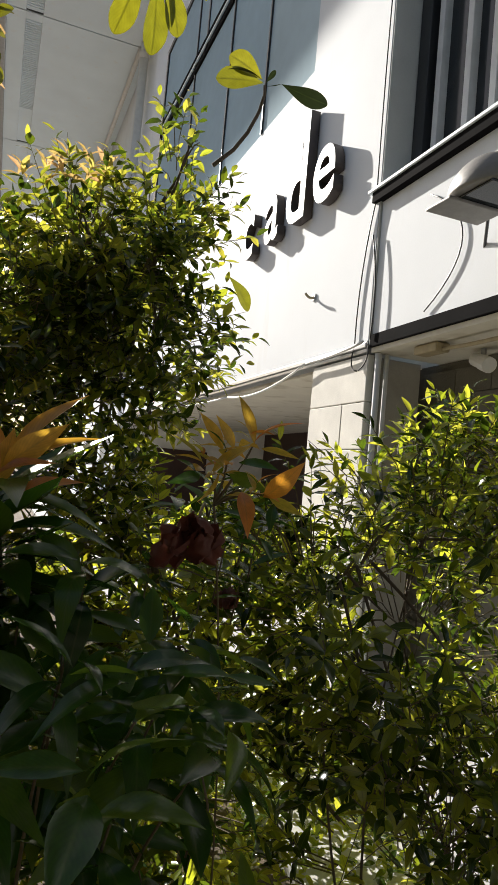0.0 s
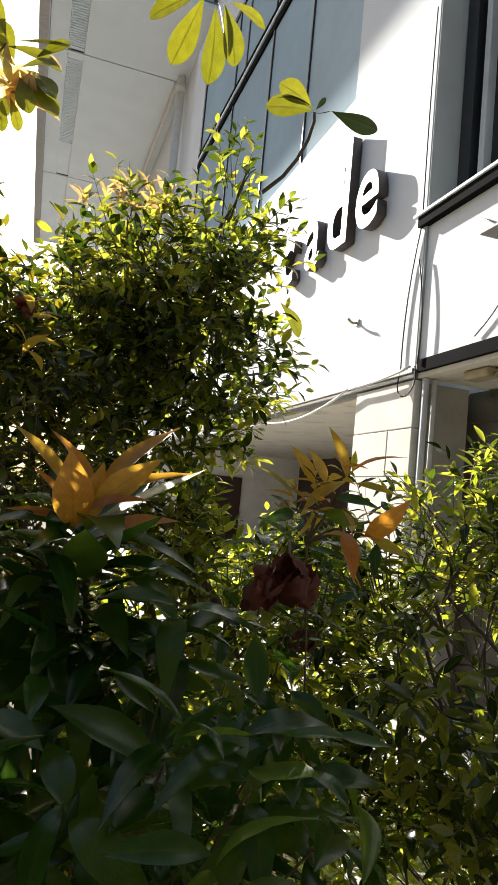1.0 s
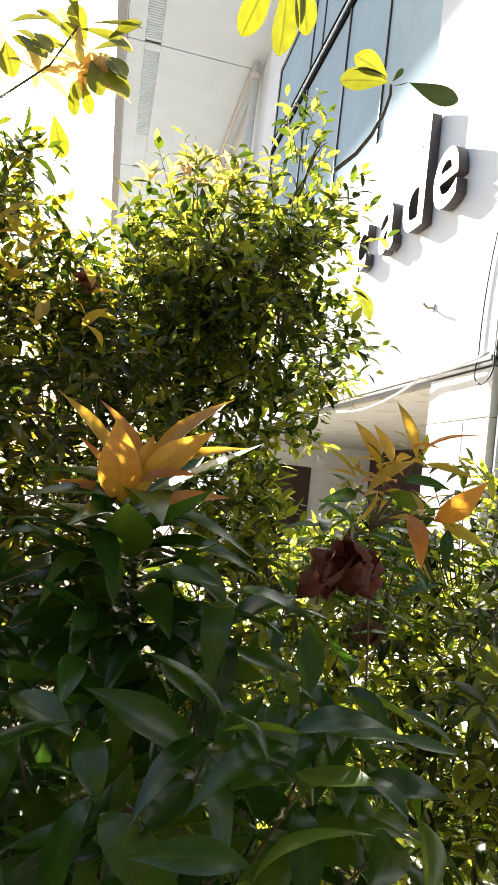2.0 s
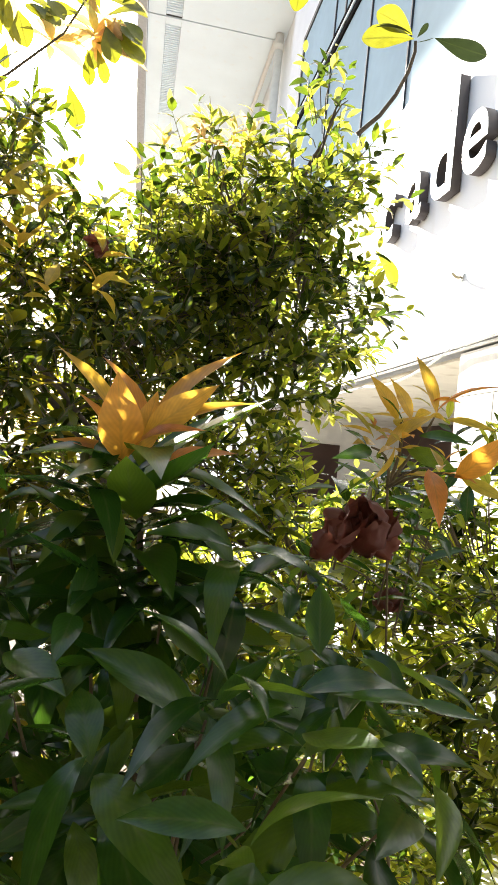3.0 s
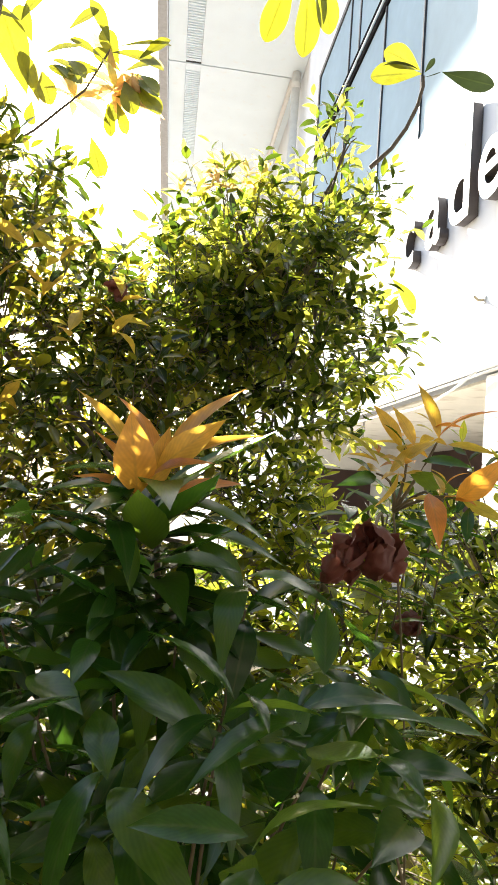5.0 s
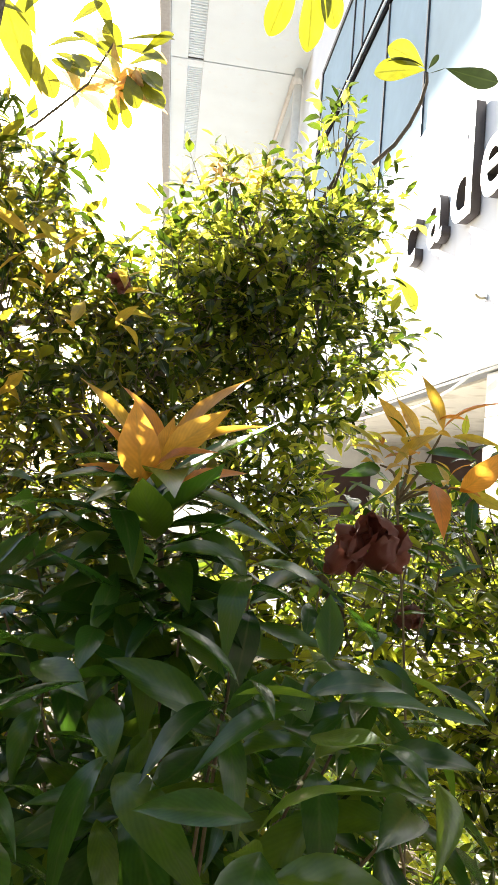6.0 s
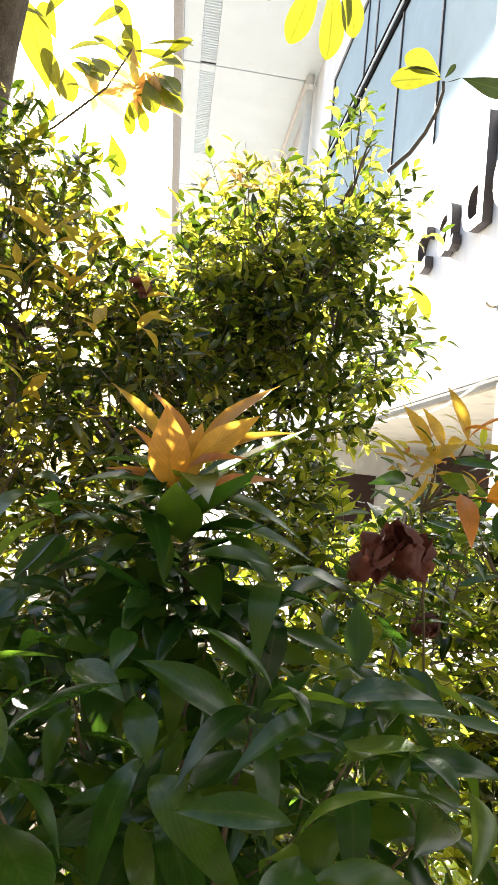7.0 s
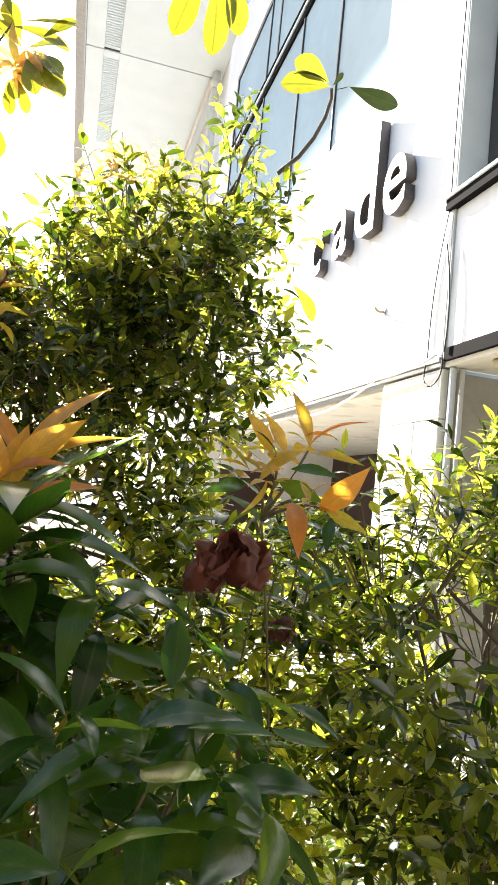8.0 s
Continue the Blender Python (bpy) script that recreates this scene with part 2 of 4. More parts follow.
def tube(bm, pts, radii, sides=8, cap=True):
    """A round tapered tube along points."""
    pts = [Vector(p) for p in pts]
    if not hasattr(radii, "__len__"):
        radii = [radii] * len(pts)
    rings, ref = [], Vector((0.31, 0.17, 0.93))
    for i, p in enumerate(pts):
        d = (pts[min(i + 1, len(pts) - 1)] - pts[max(i - 1, 0)]).normalized()
        if abs(d.dot(ref)) > 0.97:
            ref = Vector((1, 0, 0))
        u = d.cross(ref).normalized()
        w = d.cross(u)
        rings.append([bm.verts.new(p + radii[i] * (math.cos(a) * u + math.sin(a) * w)) for a in [2 * math.pi * k / sides for k in range(sides)]])
    for a, b in zip(rings, rings[1:]):
        for k in range(sides):
            bm.faces.new((a[k], a[(k + 1) % sides], b[(k + 1) % sides], b[k]))
    if cap:
        bm.faces.new(rings[0][::-1])
        bm.faces.new(rings[-1])
    return bm


def bend(a, b, sag=(0, 0, 0), n=8):
    """Points from a to b, bowed by sag in the middle."""
    a, b, s = Vector(a), Vector(b), Vector(sag)
    return [a.lerp(b, i / n) + s * (4 * (i / n) * (1 - i / n)) for i in range(n + 1)]


def leaf_shape(kind, droop=0.25, fold=0.25, wave=0.0, seed=0, n=6):
    """Vertices, faces and blade coordinates of a leaf of length 1 along +y, its face to +z."""
    rnd = random.Random(seed)
    half, skew, power = {"lance": (0.16, 0.88, 1.15), "broad": (0.235, 1.75, 0.6), "ellip": (0.17, 0.93, 1.05), "oval": (0.215, 0.92, 0.9)}[kind]
    prof = [(t, half * math.sin(math.pi * t ** skew) ** power if 0 < t < 1 else 0.0) for t in [0.5 - 0.5 * math.cos(math.pi * k / n) for k in range(n + 1)]]
    vs, uv, fs = [], [], []
    for i, (t, w) in enumerate(prof):
        z = -droop * t * t + 0.15 * droop * t
        y = t * (1 - 0.12 * droop * t)
        if i in (0, len(prof) - 1):
            vs.append((0, y, z))
            uv.append((0, t))
        else:
            for s in (-1, 0, 1):
                vs.append((s * w, y, z + abs(s) * w * fold + s * wave * rnd.uniform(-0.5, 0.5) + abs(s) * wave * rnd.uniform(-0.6, 0.6)))
                uv.append((s, t))
    k = len(prof) - 2
    fs += [(0, 2, 1), (0, 3, 2)]
    for i in range(k - 1):
        a = 1 + 3 * i
        fs += [(a, a + 1, a + 4, a + 3), (a + 1, a + 2, a + 5, a + 4)]
    a, e = 1 + 3 * (k - 1), len(vs) - 1
    fs += [(a, a + 1, e), (a + 1, a + 2, e)]
    return np.array(vs, float), fs, np.array(uv, float)


def leaf_mesh(name, shape, material):
    vs, fs, uv = shape
    me = bpy.data.meshes.new(name)
    me.from_pydata([tuple(v) for v in vs], [], fs)
    lay = me.uv_layers.new(name="blade")
    for loop in me.loops:
        lay.data[loop.index].uv = uv[loop.vertex_index]
    me.materials.append(material)
    me.shade_smooth()
    return me


def leaf_pose(p, d, up, length, width=1.0):
    """A leaf's placing: base at p, pointing along d, its face turned to up."""
    d = Vector(d).normalized()
    x = d.cross(Vector(up))
    if x.length < 1e-4:
        x = Vector((1, 0, 0))
    x.normalize()
    z = x.cross(d)
    m = Matrix((x * length * width, d * length, z * length)).transposed().to_4x4()
    m.translation = Vector(p)
    return m


def joined_leaves(name, poses, shapes, material, parent):
    """All the leaves in one mesh."""
    V, F, U, base = [], [], [], 0
    for i, m in enumerate(poses):
        vs, fs, uv = shapes[i % len(shapes)]
        a = np.array(m)
        V.append(vs @ a[:3, :3].T + a[:3, 3])
        F += [tuple(base + k for k in f) for f in fs]
        U.append(uv)
        base += len(vs)
    me = bpy.data.meshes.new(name)
    V, U = np.concatenate(V), np.concatenate(U)
    me.from_pydata(V.tolist(), [], F)
    lay = me.uv_layers.new(name="blade")
    idx = np.empty(len(me.loops), np.int32)
    me.loops.foreach_get("vertex_index", idx)
    lay.data.foreach_set("uv", U[idx].astype(np.float32).ravel())
    me.materials.append(material)
    me.shade_smooth()
    ob = new(name, me)
    ob.parent = parent
    tagged(ob, kind="stuff")
    return ob


def foliage(thing, poses, shapes, material, single=250, name="leaf", key=lambda m: m.translation.y):
    """Leaves of a plant: those towards the path singly, the rest joined."""
    poses = sorted(poses, key=key)
    meshes = [leaf_mesh(name, s, material) for s in shapes]
    for i, m in enumerate(poses[:single]):
        ob = new(name, meshes[i % len(meshes)])
        ob.parent = thing
        ob.matrix_local = m
    if len(poses) > single:
        joined_leaves("crown", poses[single:], shapes, material, thing)


def shoot_leaves(rnd, p, d, n, stem, length, spread=55, out=None, tilt_up=0.0):
    """Leaves set spirally on a shoot from p along d. Returns their poses and the stem's end."""
    d = Vector(d).normalized()
    a = d.orthogonal().normalized()
    b = d.cross(a)
    res, ang = [], rnd.uniform(0, 6.28)
    for i in range(n):
        f = (i + 0.6) / n
        ang += 2.4 + rnd.uniform(-0.3, 0.3)
        side = math.cos(ang) * a + math.sin(ang) * b
        op = radians(spread * (1.15 - 0.55 * f) + rnd.uniform(-14, 14))
        ld = (math.cos(op) * d + math.sin(op) * side).normalized()
        ld.z = 0.75 * ld.z + tilt_up + rnd.uniform(-0.25, 0.15)
        up = (d * 0.35 - side * 0.2 + Vector((rnd.uniform(-0.55, 0.55), rnd.uniform(-0.55, 0.55), rnd.uniform(0.3, 1.4)))).normalized()
        res.append(leaf_pose(Vector(p) + d * stem * f, ld, up, length * rnd.uniform(0.65, 1.15) * (1.0 - 0.3 * f * f), rnd.uniform(0.85, 1.15)))
    return res


def in_blob(rnd, blobs, shell=0.55):
    """A random place in a group of ellipsoids, more often near the skin, and the way outwards."""
    c, r = rnd.choices(blobs, weights=[(b[1][0] * b[1][1] * b[1][2]) ** 0.7 for b in blobs])[0]
    while True:
        v = Vector((rnd.gauss(0, 1), rnd.gauss(0, 1), rnd.gauss(0, 1))).normalized()
        k = max(rnd.random() ** 0.4, rnd.random() if rnd.random() > shell else 0.85 + 0.2 * rnd.random())
        p = Vector([c[i] + r[i] * v[i] * k for i in range(3)])
        q = noise.noise(p * 3.1) + 0.5 * noise.noise(p * 7.3)
        if q > -0.12:
            return p + v * 0.06 * q, v


def shrub(name, label, seed, foot, blobs, shoots, leaves, stem, length, kind, material, single=250, spread=55, up=0.55, trunk=0.014, category="shrub", group=""):
    """A shrub: stems from the ground, limbs, twigs, and leafy shoots filling its blobs."""
    rnd = random.Random(seed)
    thing = tagged(new(name), label, category, group)
    thing.location = foot
    ft = Vector(foot)
    wood, twigs, poses = bmesh.new(), bmesh.new(), []
    mids = []
    for c, r in blobs:
        m = Vector(c) - ft
        mids.append(m)
        a = Vector((rnd.uniform(-0.06, 0.06), rnd.uniform(-0.06, 0.06), -0.02)) if len(mids) < 3 else mids[0].lerp(mids[1], rnd.random())
        tube(wood, bend(a, m, (rnd.uniform(-0.08, 0.08), rnd.uniform(-0.08, 0.08), 0), 7), [trunk * (1 - 0.09 * i) for i in range(8)], 7)
        for _ in range(4):
            e = m + Vector([rnd.uniform(-0.75, 0.75) * r[i] for i in range(3)])
            s = a.lerp(m, rnd.uniform(0.7, 0.98))
            tube(wood, bend(s, e, (0, 0, 0.05), 4), [trunk * 0.4, trunk * 0.34, trunk * 0.27, trunk * 0.2, trunk * 0.12], 5)
    for _ in range(shoots):
        p, v = in_blob(rnd, blobs)
        p = p - ft
        d = (v + Vector((rnd.uniform(-0.6, 0.6), rnd.uniform(-0.6, 0.6), up + rnd.uniform(-0.3, 0.4)))).normalized()
        poses += shoot_leaves(rnd, p, d, leaves + rnd.randint(-2, 2), stem * rnd.uniform(0.7, 1.3), length, spread)
        near = min(mids, key=lambda m: (m - p).length)
        tube(twigs, [p.lerp(near, 0.3) - Vector((0, 0, 0.03)), p, p + d * stem], [0.0025, 0.002, 0.0008], 3, False)
    part("stem", wood, BARK, thing, smooth=True)
    tagged(part("twig", twigs, TWIG, thing), kind="stuff")
    foliage(thing, poses, [leaf_shape(kind, dr, fo, wa, k) for k, (dr, fo, wa) in enumerate(((0.2, 0.3, 0.02), (0.4, 0.2, 0.03), (0.05, 0.35, 0.02), (0.55, 0.15, 0.03), (-0.15, 0.3, 0.03)))], material, single)
    return thing


# ---- ground ----
def ground_sheet():
    bm = bmesh.new()
    bmesh.ops.create_grid(bm, x_segments=120, y_segments=120, size=1)
    for v in bm.verts:
        # finer towards the middle, reaching the horizon
        for i in (0, 1):
            v.co[i] = 12 * v.co[i] + 1500 * v.co[i] ** 9
        near = max(0, 1 - v.co.xy.length / 14)
        v.co.z = near * (0.05 * noise.noise(v.co * 1.7) + 0.02 * noise.noise(v.co * 7)) - 0.02
    return tagged(part("ground", bm, SOIL, smooth=True), "brown soil with dry leaf litter", "ground", kind="structure")


ground_sheet()

# ---- building ----
WX = 2.69          # face of the sign wall
Y0 = 4.41          # its near end


def sign_wall():
    wall = tagged(new("wall_sign"), "white plastered facade wall above a ground-floor recess", "wall", kind="structure")
    x0, x1, zt = WX, WX + 0.3, 12.0
    for lo, hi in (((x0, Y0, 2.643), (x1, 14.86, 5.65)), ((x0, Y0, 5.65), (x1, 5.86, zt)), ((x0, 5.86, 10.4), (x1, 13.5, zt)), ((x0, 13.5, 5.65), (x1, 14.86, zt))):
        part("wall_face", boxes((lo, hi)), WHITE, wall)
    part("drip_edge", boxes(((x0 - 0.02, Y0, 2.6), (x0 + 0.09, 14.86, 2.641)), ((x0 - 0.005, Y0, 2.565), (x0 + 0.12, 14.86, 2.598)), bevel=0.006), ALU, wall, "thin grey metal drip edge")
    part("soffit", boxes(((x0 + 0.13, Y0 + 0.2, 2.545), (6.0, 14.3, 2.615))), SOFFIT, wall, "cream painted soffit")
    return wall


def big_window():
    w = tagged(new("window_1"), "large window with sky reflection painted into its panes, dark metal frame", "window", kind="structure")
    ys, zs = (5.86, 7.27, 8.85, 10.95, 13.5), (5.65, 8.5, 10.4)
    fx = WX + 0.04
    for a, b in zip(ys, ys[1:]):
        for c, d in zip(zs, zs[1:]):
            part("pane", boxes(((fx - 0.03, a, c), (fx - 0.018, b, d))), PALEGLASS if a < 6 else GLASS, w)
    for y in ys[1:-1]:
        part("mullion", boxes(((fx - 0.055, y - 0.018, zs[0]), (fx + 0.1, y + 0.018, zs[-1])), bevel=0.004), DARK, w)
    part("mullion", boxes(((fx - 0.05, 10.3, zs[1]), (fx + 0.1, 10.36, zs[-1])), bevel=0.004), DARK, w)
    for z, t in ((zs[1] + 0.02, 0.06), (zs[1] + 0.25, 0.035)):
        part("transom", boxes(((fx - 0.065, 7.0, z - t), (fx + 0.1, ys[-1], z + t)), bevel=0.006), BLACKPAINT, w)
    part("transom", boxes(((fx - 0.07, 7.0, zs[1] + 0.13), (fx - 0.05, ys[-1], zs[1] + 0.18)), bevel=0.004), PANEL, w, "pale aluminium cover strip")
    part("window_frame", boxes(((fx - 0.06, ys[-1] - 0.1, zs[0]), (fx + 0.1, ys[-1], zs[-1])), ((fx - 0.06, ys[0], zs[-1] - 0.1), (fx + 0.1, ys[-1] - 0.1, zs[-1]))), DARK, w)
    # backing that closes the dark room behind the panes
    part("room_back", boxes(((WX + 0.31, 5.7, 5.5), (WX + 0.35, 13.6, 10.5))), DARK, w)
    return w


def sign_letters():
    """Raised letters, white faces and dark sides, fixed to the wall."""
    sign = tagged(new("wall_sign_lettering"), "raised white sign letters with dark sides on the wall", "sign")
    sign.location = (WX, 6.0, 4.0)
    for ch, y, sx in (("c", 7.32, 0.9), ("a", 6.62, 0.9), ("d", 6.08, 1.02), ("e", 5.47, 0.98)):
        cu = bpy.data.curves.new("letter", "FONT")
        cu.body, cu.size, cu.extrude, cu.offset, cu.bevel_depth = ch, 0.98, 0.045, 0.01, 0.004
        tmp = bpy.data.objects.new("letter", cu)
        scene.collection.objects.link(tmp)
        me = bpy.data.meshes.new_from_object(tmp.evaluated_get(bpy.context.evaluated_depsgraph_get()))
        bpy.data.objects.remove(tmp)
        top = max(v.co.y for v in me.vertices)
        for v in me.vertices:
            if ch == "d" and v.co.y > 0.62 * top + 0.03:
                v.co.y += 0.26
            v.co.y *= 1.1
        me.materials.clear()
        me.materials.append(LETTER)
        me.materials.append(LETTER_SIDE)
        for p in me.polygons:
            p.material_index = 0 if p.normal.z > 0.6 else 1
        ob = new("letter", me)
        ob.parent = sign
        ob.matrix_local = Matrix(((0, 0, -1, -0.055), (-sx, 0, 0, y - 6.0), (0, 1, 0, 0.06), (0, 0, 0, 1)))
    return sign


def right_wall():
    """The lower wall beside the return: spandrel, sill, dark window band, soffit."""
    wall = tagged(new("wall_right"), "white spandrel wall under a dark window band", "wall", kind="structure")
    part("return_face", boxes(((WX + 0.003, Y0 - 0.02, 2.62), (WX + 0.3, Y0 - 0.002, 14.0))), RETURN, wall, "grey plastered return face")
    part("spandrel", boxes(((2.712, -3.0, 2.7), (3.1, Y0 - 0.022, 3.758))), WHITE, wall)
    part("fascia", boxes(((2.69, -3.0, 2.6), (3.1, Y0 - 0.022, 2.697)), bevel=0.005), BLACKPAINT, wall, "dark metal fascia strip")
    part("sill", boxes(((2.64, -3.0, 3.845), (2.99, Y0 + 0.1, 3.87)), bevel=0.005), PANEL, wall, "pale projecting sill")
    part("sill_base", boxes(((2.655, -3.0, 3.76), (2.99, Y0 + 0.05, 3.843))), BLACKPAINT, wall)
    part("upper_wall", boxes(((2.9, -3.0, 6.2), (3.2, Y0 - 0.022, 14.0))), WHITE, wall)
    part("soffit", boxes(((2.712, -3.0, 2.56), (6.0, Y0 - 0.022, 2.598))), SOFFIT, wall, "cream painted soffit")
    return wall


def right_window():
    w = tagged(new("window_2"), "dark window with pale aluminium mullions", "window", kind="structure")
    part("pane", boxes(((3.02, -3.0, 3.95), (3.03, 4.37, 6.18))), DARKGLASS, w)
    part("window_frame", boxes(((2.91, -3.0, 3.873), (3.05, 4.38, 4.05)), ((2.93, 4.24, 4.05), (3.05, 4.38, 6.19)), bevel=0.004), DARK, w)
    for y in (4.13, 3.78, 3.5, 3.2, 2.9, 2.6):
        part("mullion", boxes(((2.95, y - 0.032, 4.052), (3.06, y + 0.032, 6.19)), bevel=0.004), FRAMEWHITE, w)
    part("rail", boxes(((2.93, -3.0, 4.052), (2.948, 4.238, 4.11)), bevel=0.003), FRAMEWHITE, w)
    return w


def pillar():
    """Corner pier of painted blocks, each block with its own edges."""
    p = tagged(new("pillar"), "white painted block pier under the facade corner", "pillar", kind="structure")
    part("core", boxes(((2.74, Y0 + 0.01, -0.1), (3.2, 5.33, 2.54))), JOINT, p)
    kinds = {}
    for row in range(7):
        z0 = 2.56 - 0.375 * (row + 1)
        cuts = ([Y0, 5.35], [Y0, 4.76, 5.35], [Y0, 5.04, 5.35])[row % 3]
        for a, b in zip(cuts, cuts[1:]):
            key = round(b - a, 3)
            if key not in kinds:
                kinds[key] = mesh_of("block", boxes(((0, 0, 0), (0.06, b - a - 0.008, 0.367)), bevel=0.006), BLOCK)
            ob = new("block", kinds[key])
            ob.parent = p
            ob.location = (2.70 + random.uniform(-0.003, 0.003), a + 0.004, z0)
    return p


def recess():
    r = tagged(new("wall_recess"), "shaded ground-floor recess with dark brown back wall", "wall", kind="structure")
    part("back_wall", boxes(((6.0, -3.0, -0.1), (6.2, 14.5, 2.62))), BROWN, r)
    part("end_wall", boxes(((2.5, 14.3, -0.1), (6.0, 14.5, 2.615))), BLOCK, r, "cream end wall")
    part("door_opening", boxes(((3.35, 14.26, -0.1), (4.6, 14.298, 2.0)), bevel=0.004), BROWN, r, "dark brown door")
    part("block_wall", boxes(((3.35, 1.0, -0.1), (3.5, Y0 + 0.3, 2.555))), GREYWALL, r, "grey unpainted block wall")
    return r


def block_wall_joints():
    """Raised courses of the grey block wall under the soffit."""
    p = tagged(new("wall_grey_blocks"), "grey concrete block wall in the shade", "wall", kind="structure")
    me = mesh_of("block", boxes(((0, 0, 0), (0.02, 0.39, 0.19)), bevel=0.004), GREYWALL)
    for row in range(12):
        for k in range(6):
            ob = new("block", me)
            ob.parent = p
            ob.location = (3.328, 1.95 + 0.4 * k + (0.2 if row % 2 else 0), 0.1 + row * 0.2)
    return p


def far_building():
    """Taller block behind: a plain wall under a high roof overhang with soffit panels, slatted vents and a gutter edge."""
    w = tagged(new("far_building"), "taller white building with a high panelled roof overhang", "building", kind="structure")
    z, xl, xr = 16.1, -1.0, 3.75
    ys = (18.4, 22.4, 32.0, 41.6)
    gx0, gx1 = -0.40, 0.14
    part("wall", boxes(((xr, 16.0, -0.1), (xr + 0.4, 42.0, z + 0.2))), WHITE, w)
    for a, b in zip(ys, ys[1:]):
        part("panel", boxes(((xl, a + 0.03, z), (gx0, b - 0.03, z + 0.15)), bevel=0.012), PANEL, w)
        part("panel", boxes(((gx1, a + 0.03, z), (xr - 0.003, b - 0.03, z + 0.15)), bevel=0.012), PANEL, w)
        part("groove", boxes(((gx0 + 0.004, a, z + 0.07), (gx1 - 0.004, b, z + 0.18))), PANEL, w, "white vent groove")
        part("seam", boxes(((xl, b - 0.028, z + 0.05), (xr - 0.003, b + 0.026, z + 0.18))), DARK, w)
        part("cover_strip", boxes(((gx0 + 0.006, a + 0.04, z + 0.01), (gx1 - 0.006, a + 0.42, z + 0.069)), bevel=0.005), PANEL, w)
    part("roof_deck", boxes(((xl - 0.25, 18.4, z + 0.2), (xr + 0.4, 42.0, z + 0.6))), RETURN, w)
    part("gutter", boxes(((xl - 0.36, 18.4, z - 0.07), (xl - 0.006, 42.0, z + 0.18)), bevel=0.04), ALU, w, "grey metal gutter edge")
    slat = mesh_of("slat", boxes(((gx0 + 0.01, 0, 0), (gx1 - 0.01, 0.06, 0.045)), bevel=0.005), PANEL)
    for a, b in ((18.9, 22.25), (22.9, 28.8)):
        y = a
        while y < b:
            ob = new("slat", slat)
            ob.parent = w
            ob.location = (0, y, z + 0.018)
            y += 0.125
    return w


def downpipe(name, label, x, y, r, z0, z1, joints):
    t = tagged(new(name), label, "pipe")
    t.location = (x, y, z0)
    part("pipe", tube(bmesh.new(), [(0, 0, 0), (0, 0, z1 - z0)], r, 16), PIPE, t, smooth=True)
    for z in joints:
        part("collar", tube(bmesh.new(), [(0, 0, z - z0 - r * 0.7), (0, 0, z - z0 - r * 0.6), (0, 0, z - z0 + r * 0.6), (0, 0, z - z0 + r * 0.7)], [r, r * 1.18, r * 1.18, r], 16), PIPE, t)
    return t


sign_wall()
big_window()
sign_letters()
right_wall()
right_window()
pillar()
recess()
block_wall_joints()
far_building()
downpipe("downpipe", "thick white downpipe in the building corner", 3.5, 22.05, 0.15, 0.0, 16.08, (5.0, 10.5, 15.6))
downpipe("conduit_pipe", "slim white pipe beside the block pier", 2.75, 4.34, 0.026, 0.0, 2.55, ())
downpipe("conduit_pipe", "slim white pipe beside the block pier", 2.82, 4.33, 0.02, 0.0, 2.55, ())


def floodlight():
    """Hooded lamp on thin arms that reach out from the wall."""
    t = tagged(new("floodlight"), "grey hooded floodlight on thin arms above the wall", "floodlight")
    t.location = (2.38, 2.78, 3.13)
    bm = bmesh.new()
    bmesh.ops.create_uvsphere(bm, u_segments=24, v_segments=14, radius=1)
    for v in bm.verts:
        # a rounded dome with a flat underside
        v.co = Vector((0.19 * v.co.x, 0.25 * v.co.y, 0.2 * max(v.co.z, -0.08)))
    part("hood", bm, LAMPGREY, t, smooth=True)
    part("lens", boxes(((-0.13, -0.18, -0.03), (0.13, 0.18, -0.018)), bevel=0.004), DARKGLASS, t, "dark lamp glass")
    part("visor", boxes(((-0.2, 0.06, -0.05), (0.16, 0.27, -0.032)), bevel=0.006), LAMPGREY, t)
    for y, z in ((-0.12, 0.25), (0.12, 0.3)):
        part("arm", tube(bmesh.new(), bend((0.05, y, 0.1), (0.45, y * 2.2, z), (0, 0, 0.06)), 0.012, 6), DARK, t, smooth=True)
    part("brace", tube(bmesh.new(), bend((0.1, 0.1, 0.05), (0.45, 0.55, -0.2), (0, 0, 0.03)), 0.01, 6), DARK, t, smooth=True)
    return t


floodlight()


def cable(label, pts, r=0.006, material=None, n=6):
    bm = bmesh.new()
    for (a, b), sag in pts:
        tube(bm, bend(a, b, sag, n), r, 6)
    ob = part("cable", bm, material or CABLE, None, smooth=True)
    return tagged(ob, label, "cable")


cx = WX - 0.014
cable("thin black cable down the wall corner", [(((cx, Y0 + 0.02, 5.6), (cx, Y0 + 0.02, 3.8)), (0, 0.01, 0)), (((cx, Y0 + 0.02, 3.8), (cx, Y0 + 0.18, 2.66)), (0, 0.05, 0)), (((cx, Y0 + 0.18, 2.66), (cx - 0.02, Y0 + 0.08, 2.42)), (0, 0.06, -0.05))])
cable("thin black cable looped over the pier", [(((cx, Y0 + 0.03, 3.5), (cx, Y0 - 0.05, 2.66)), (0, -0.05, 0)), (((cx - 0.02, Y0 - 0.05, 2.64), (cx - 0.02, Y0 + 0.06, 2.42)), (0, -0.06, -0.03))])
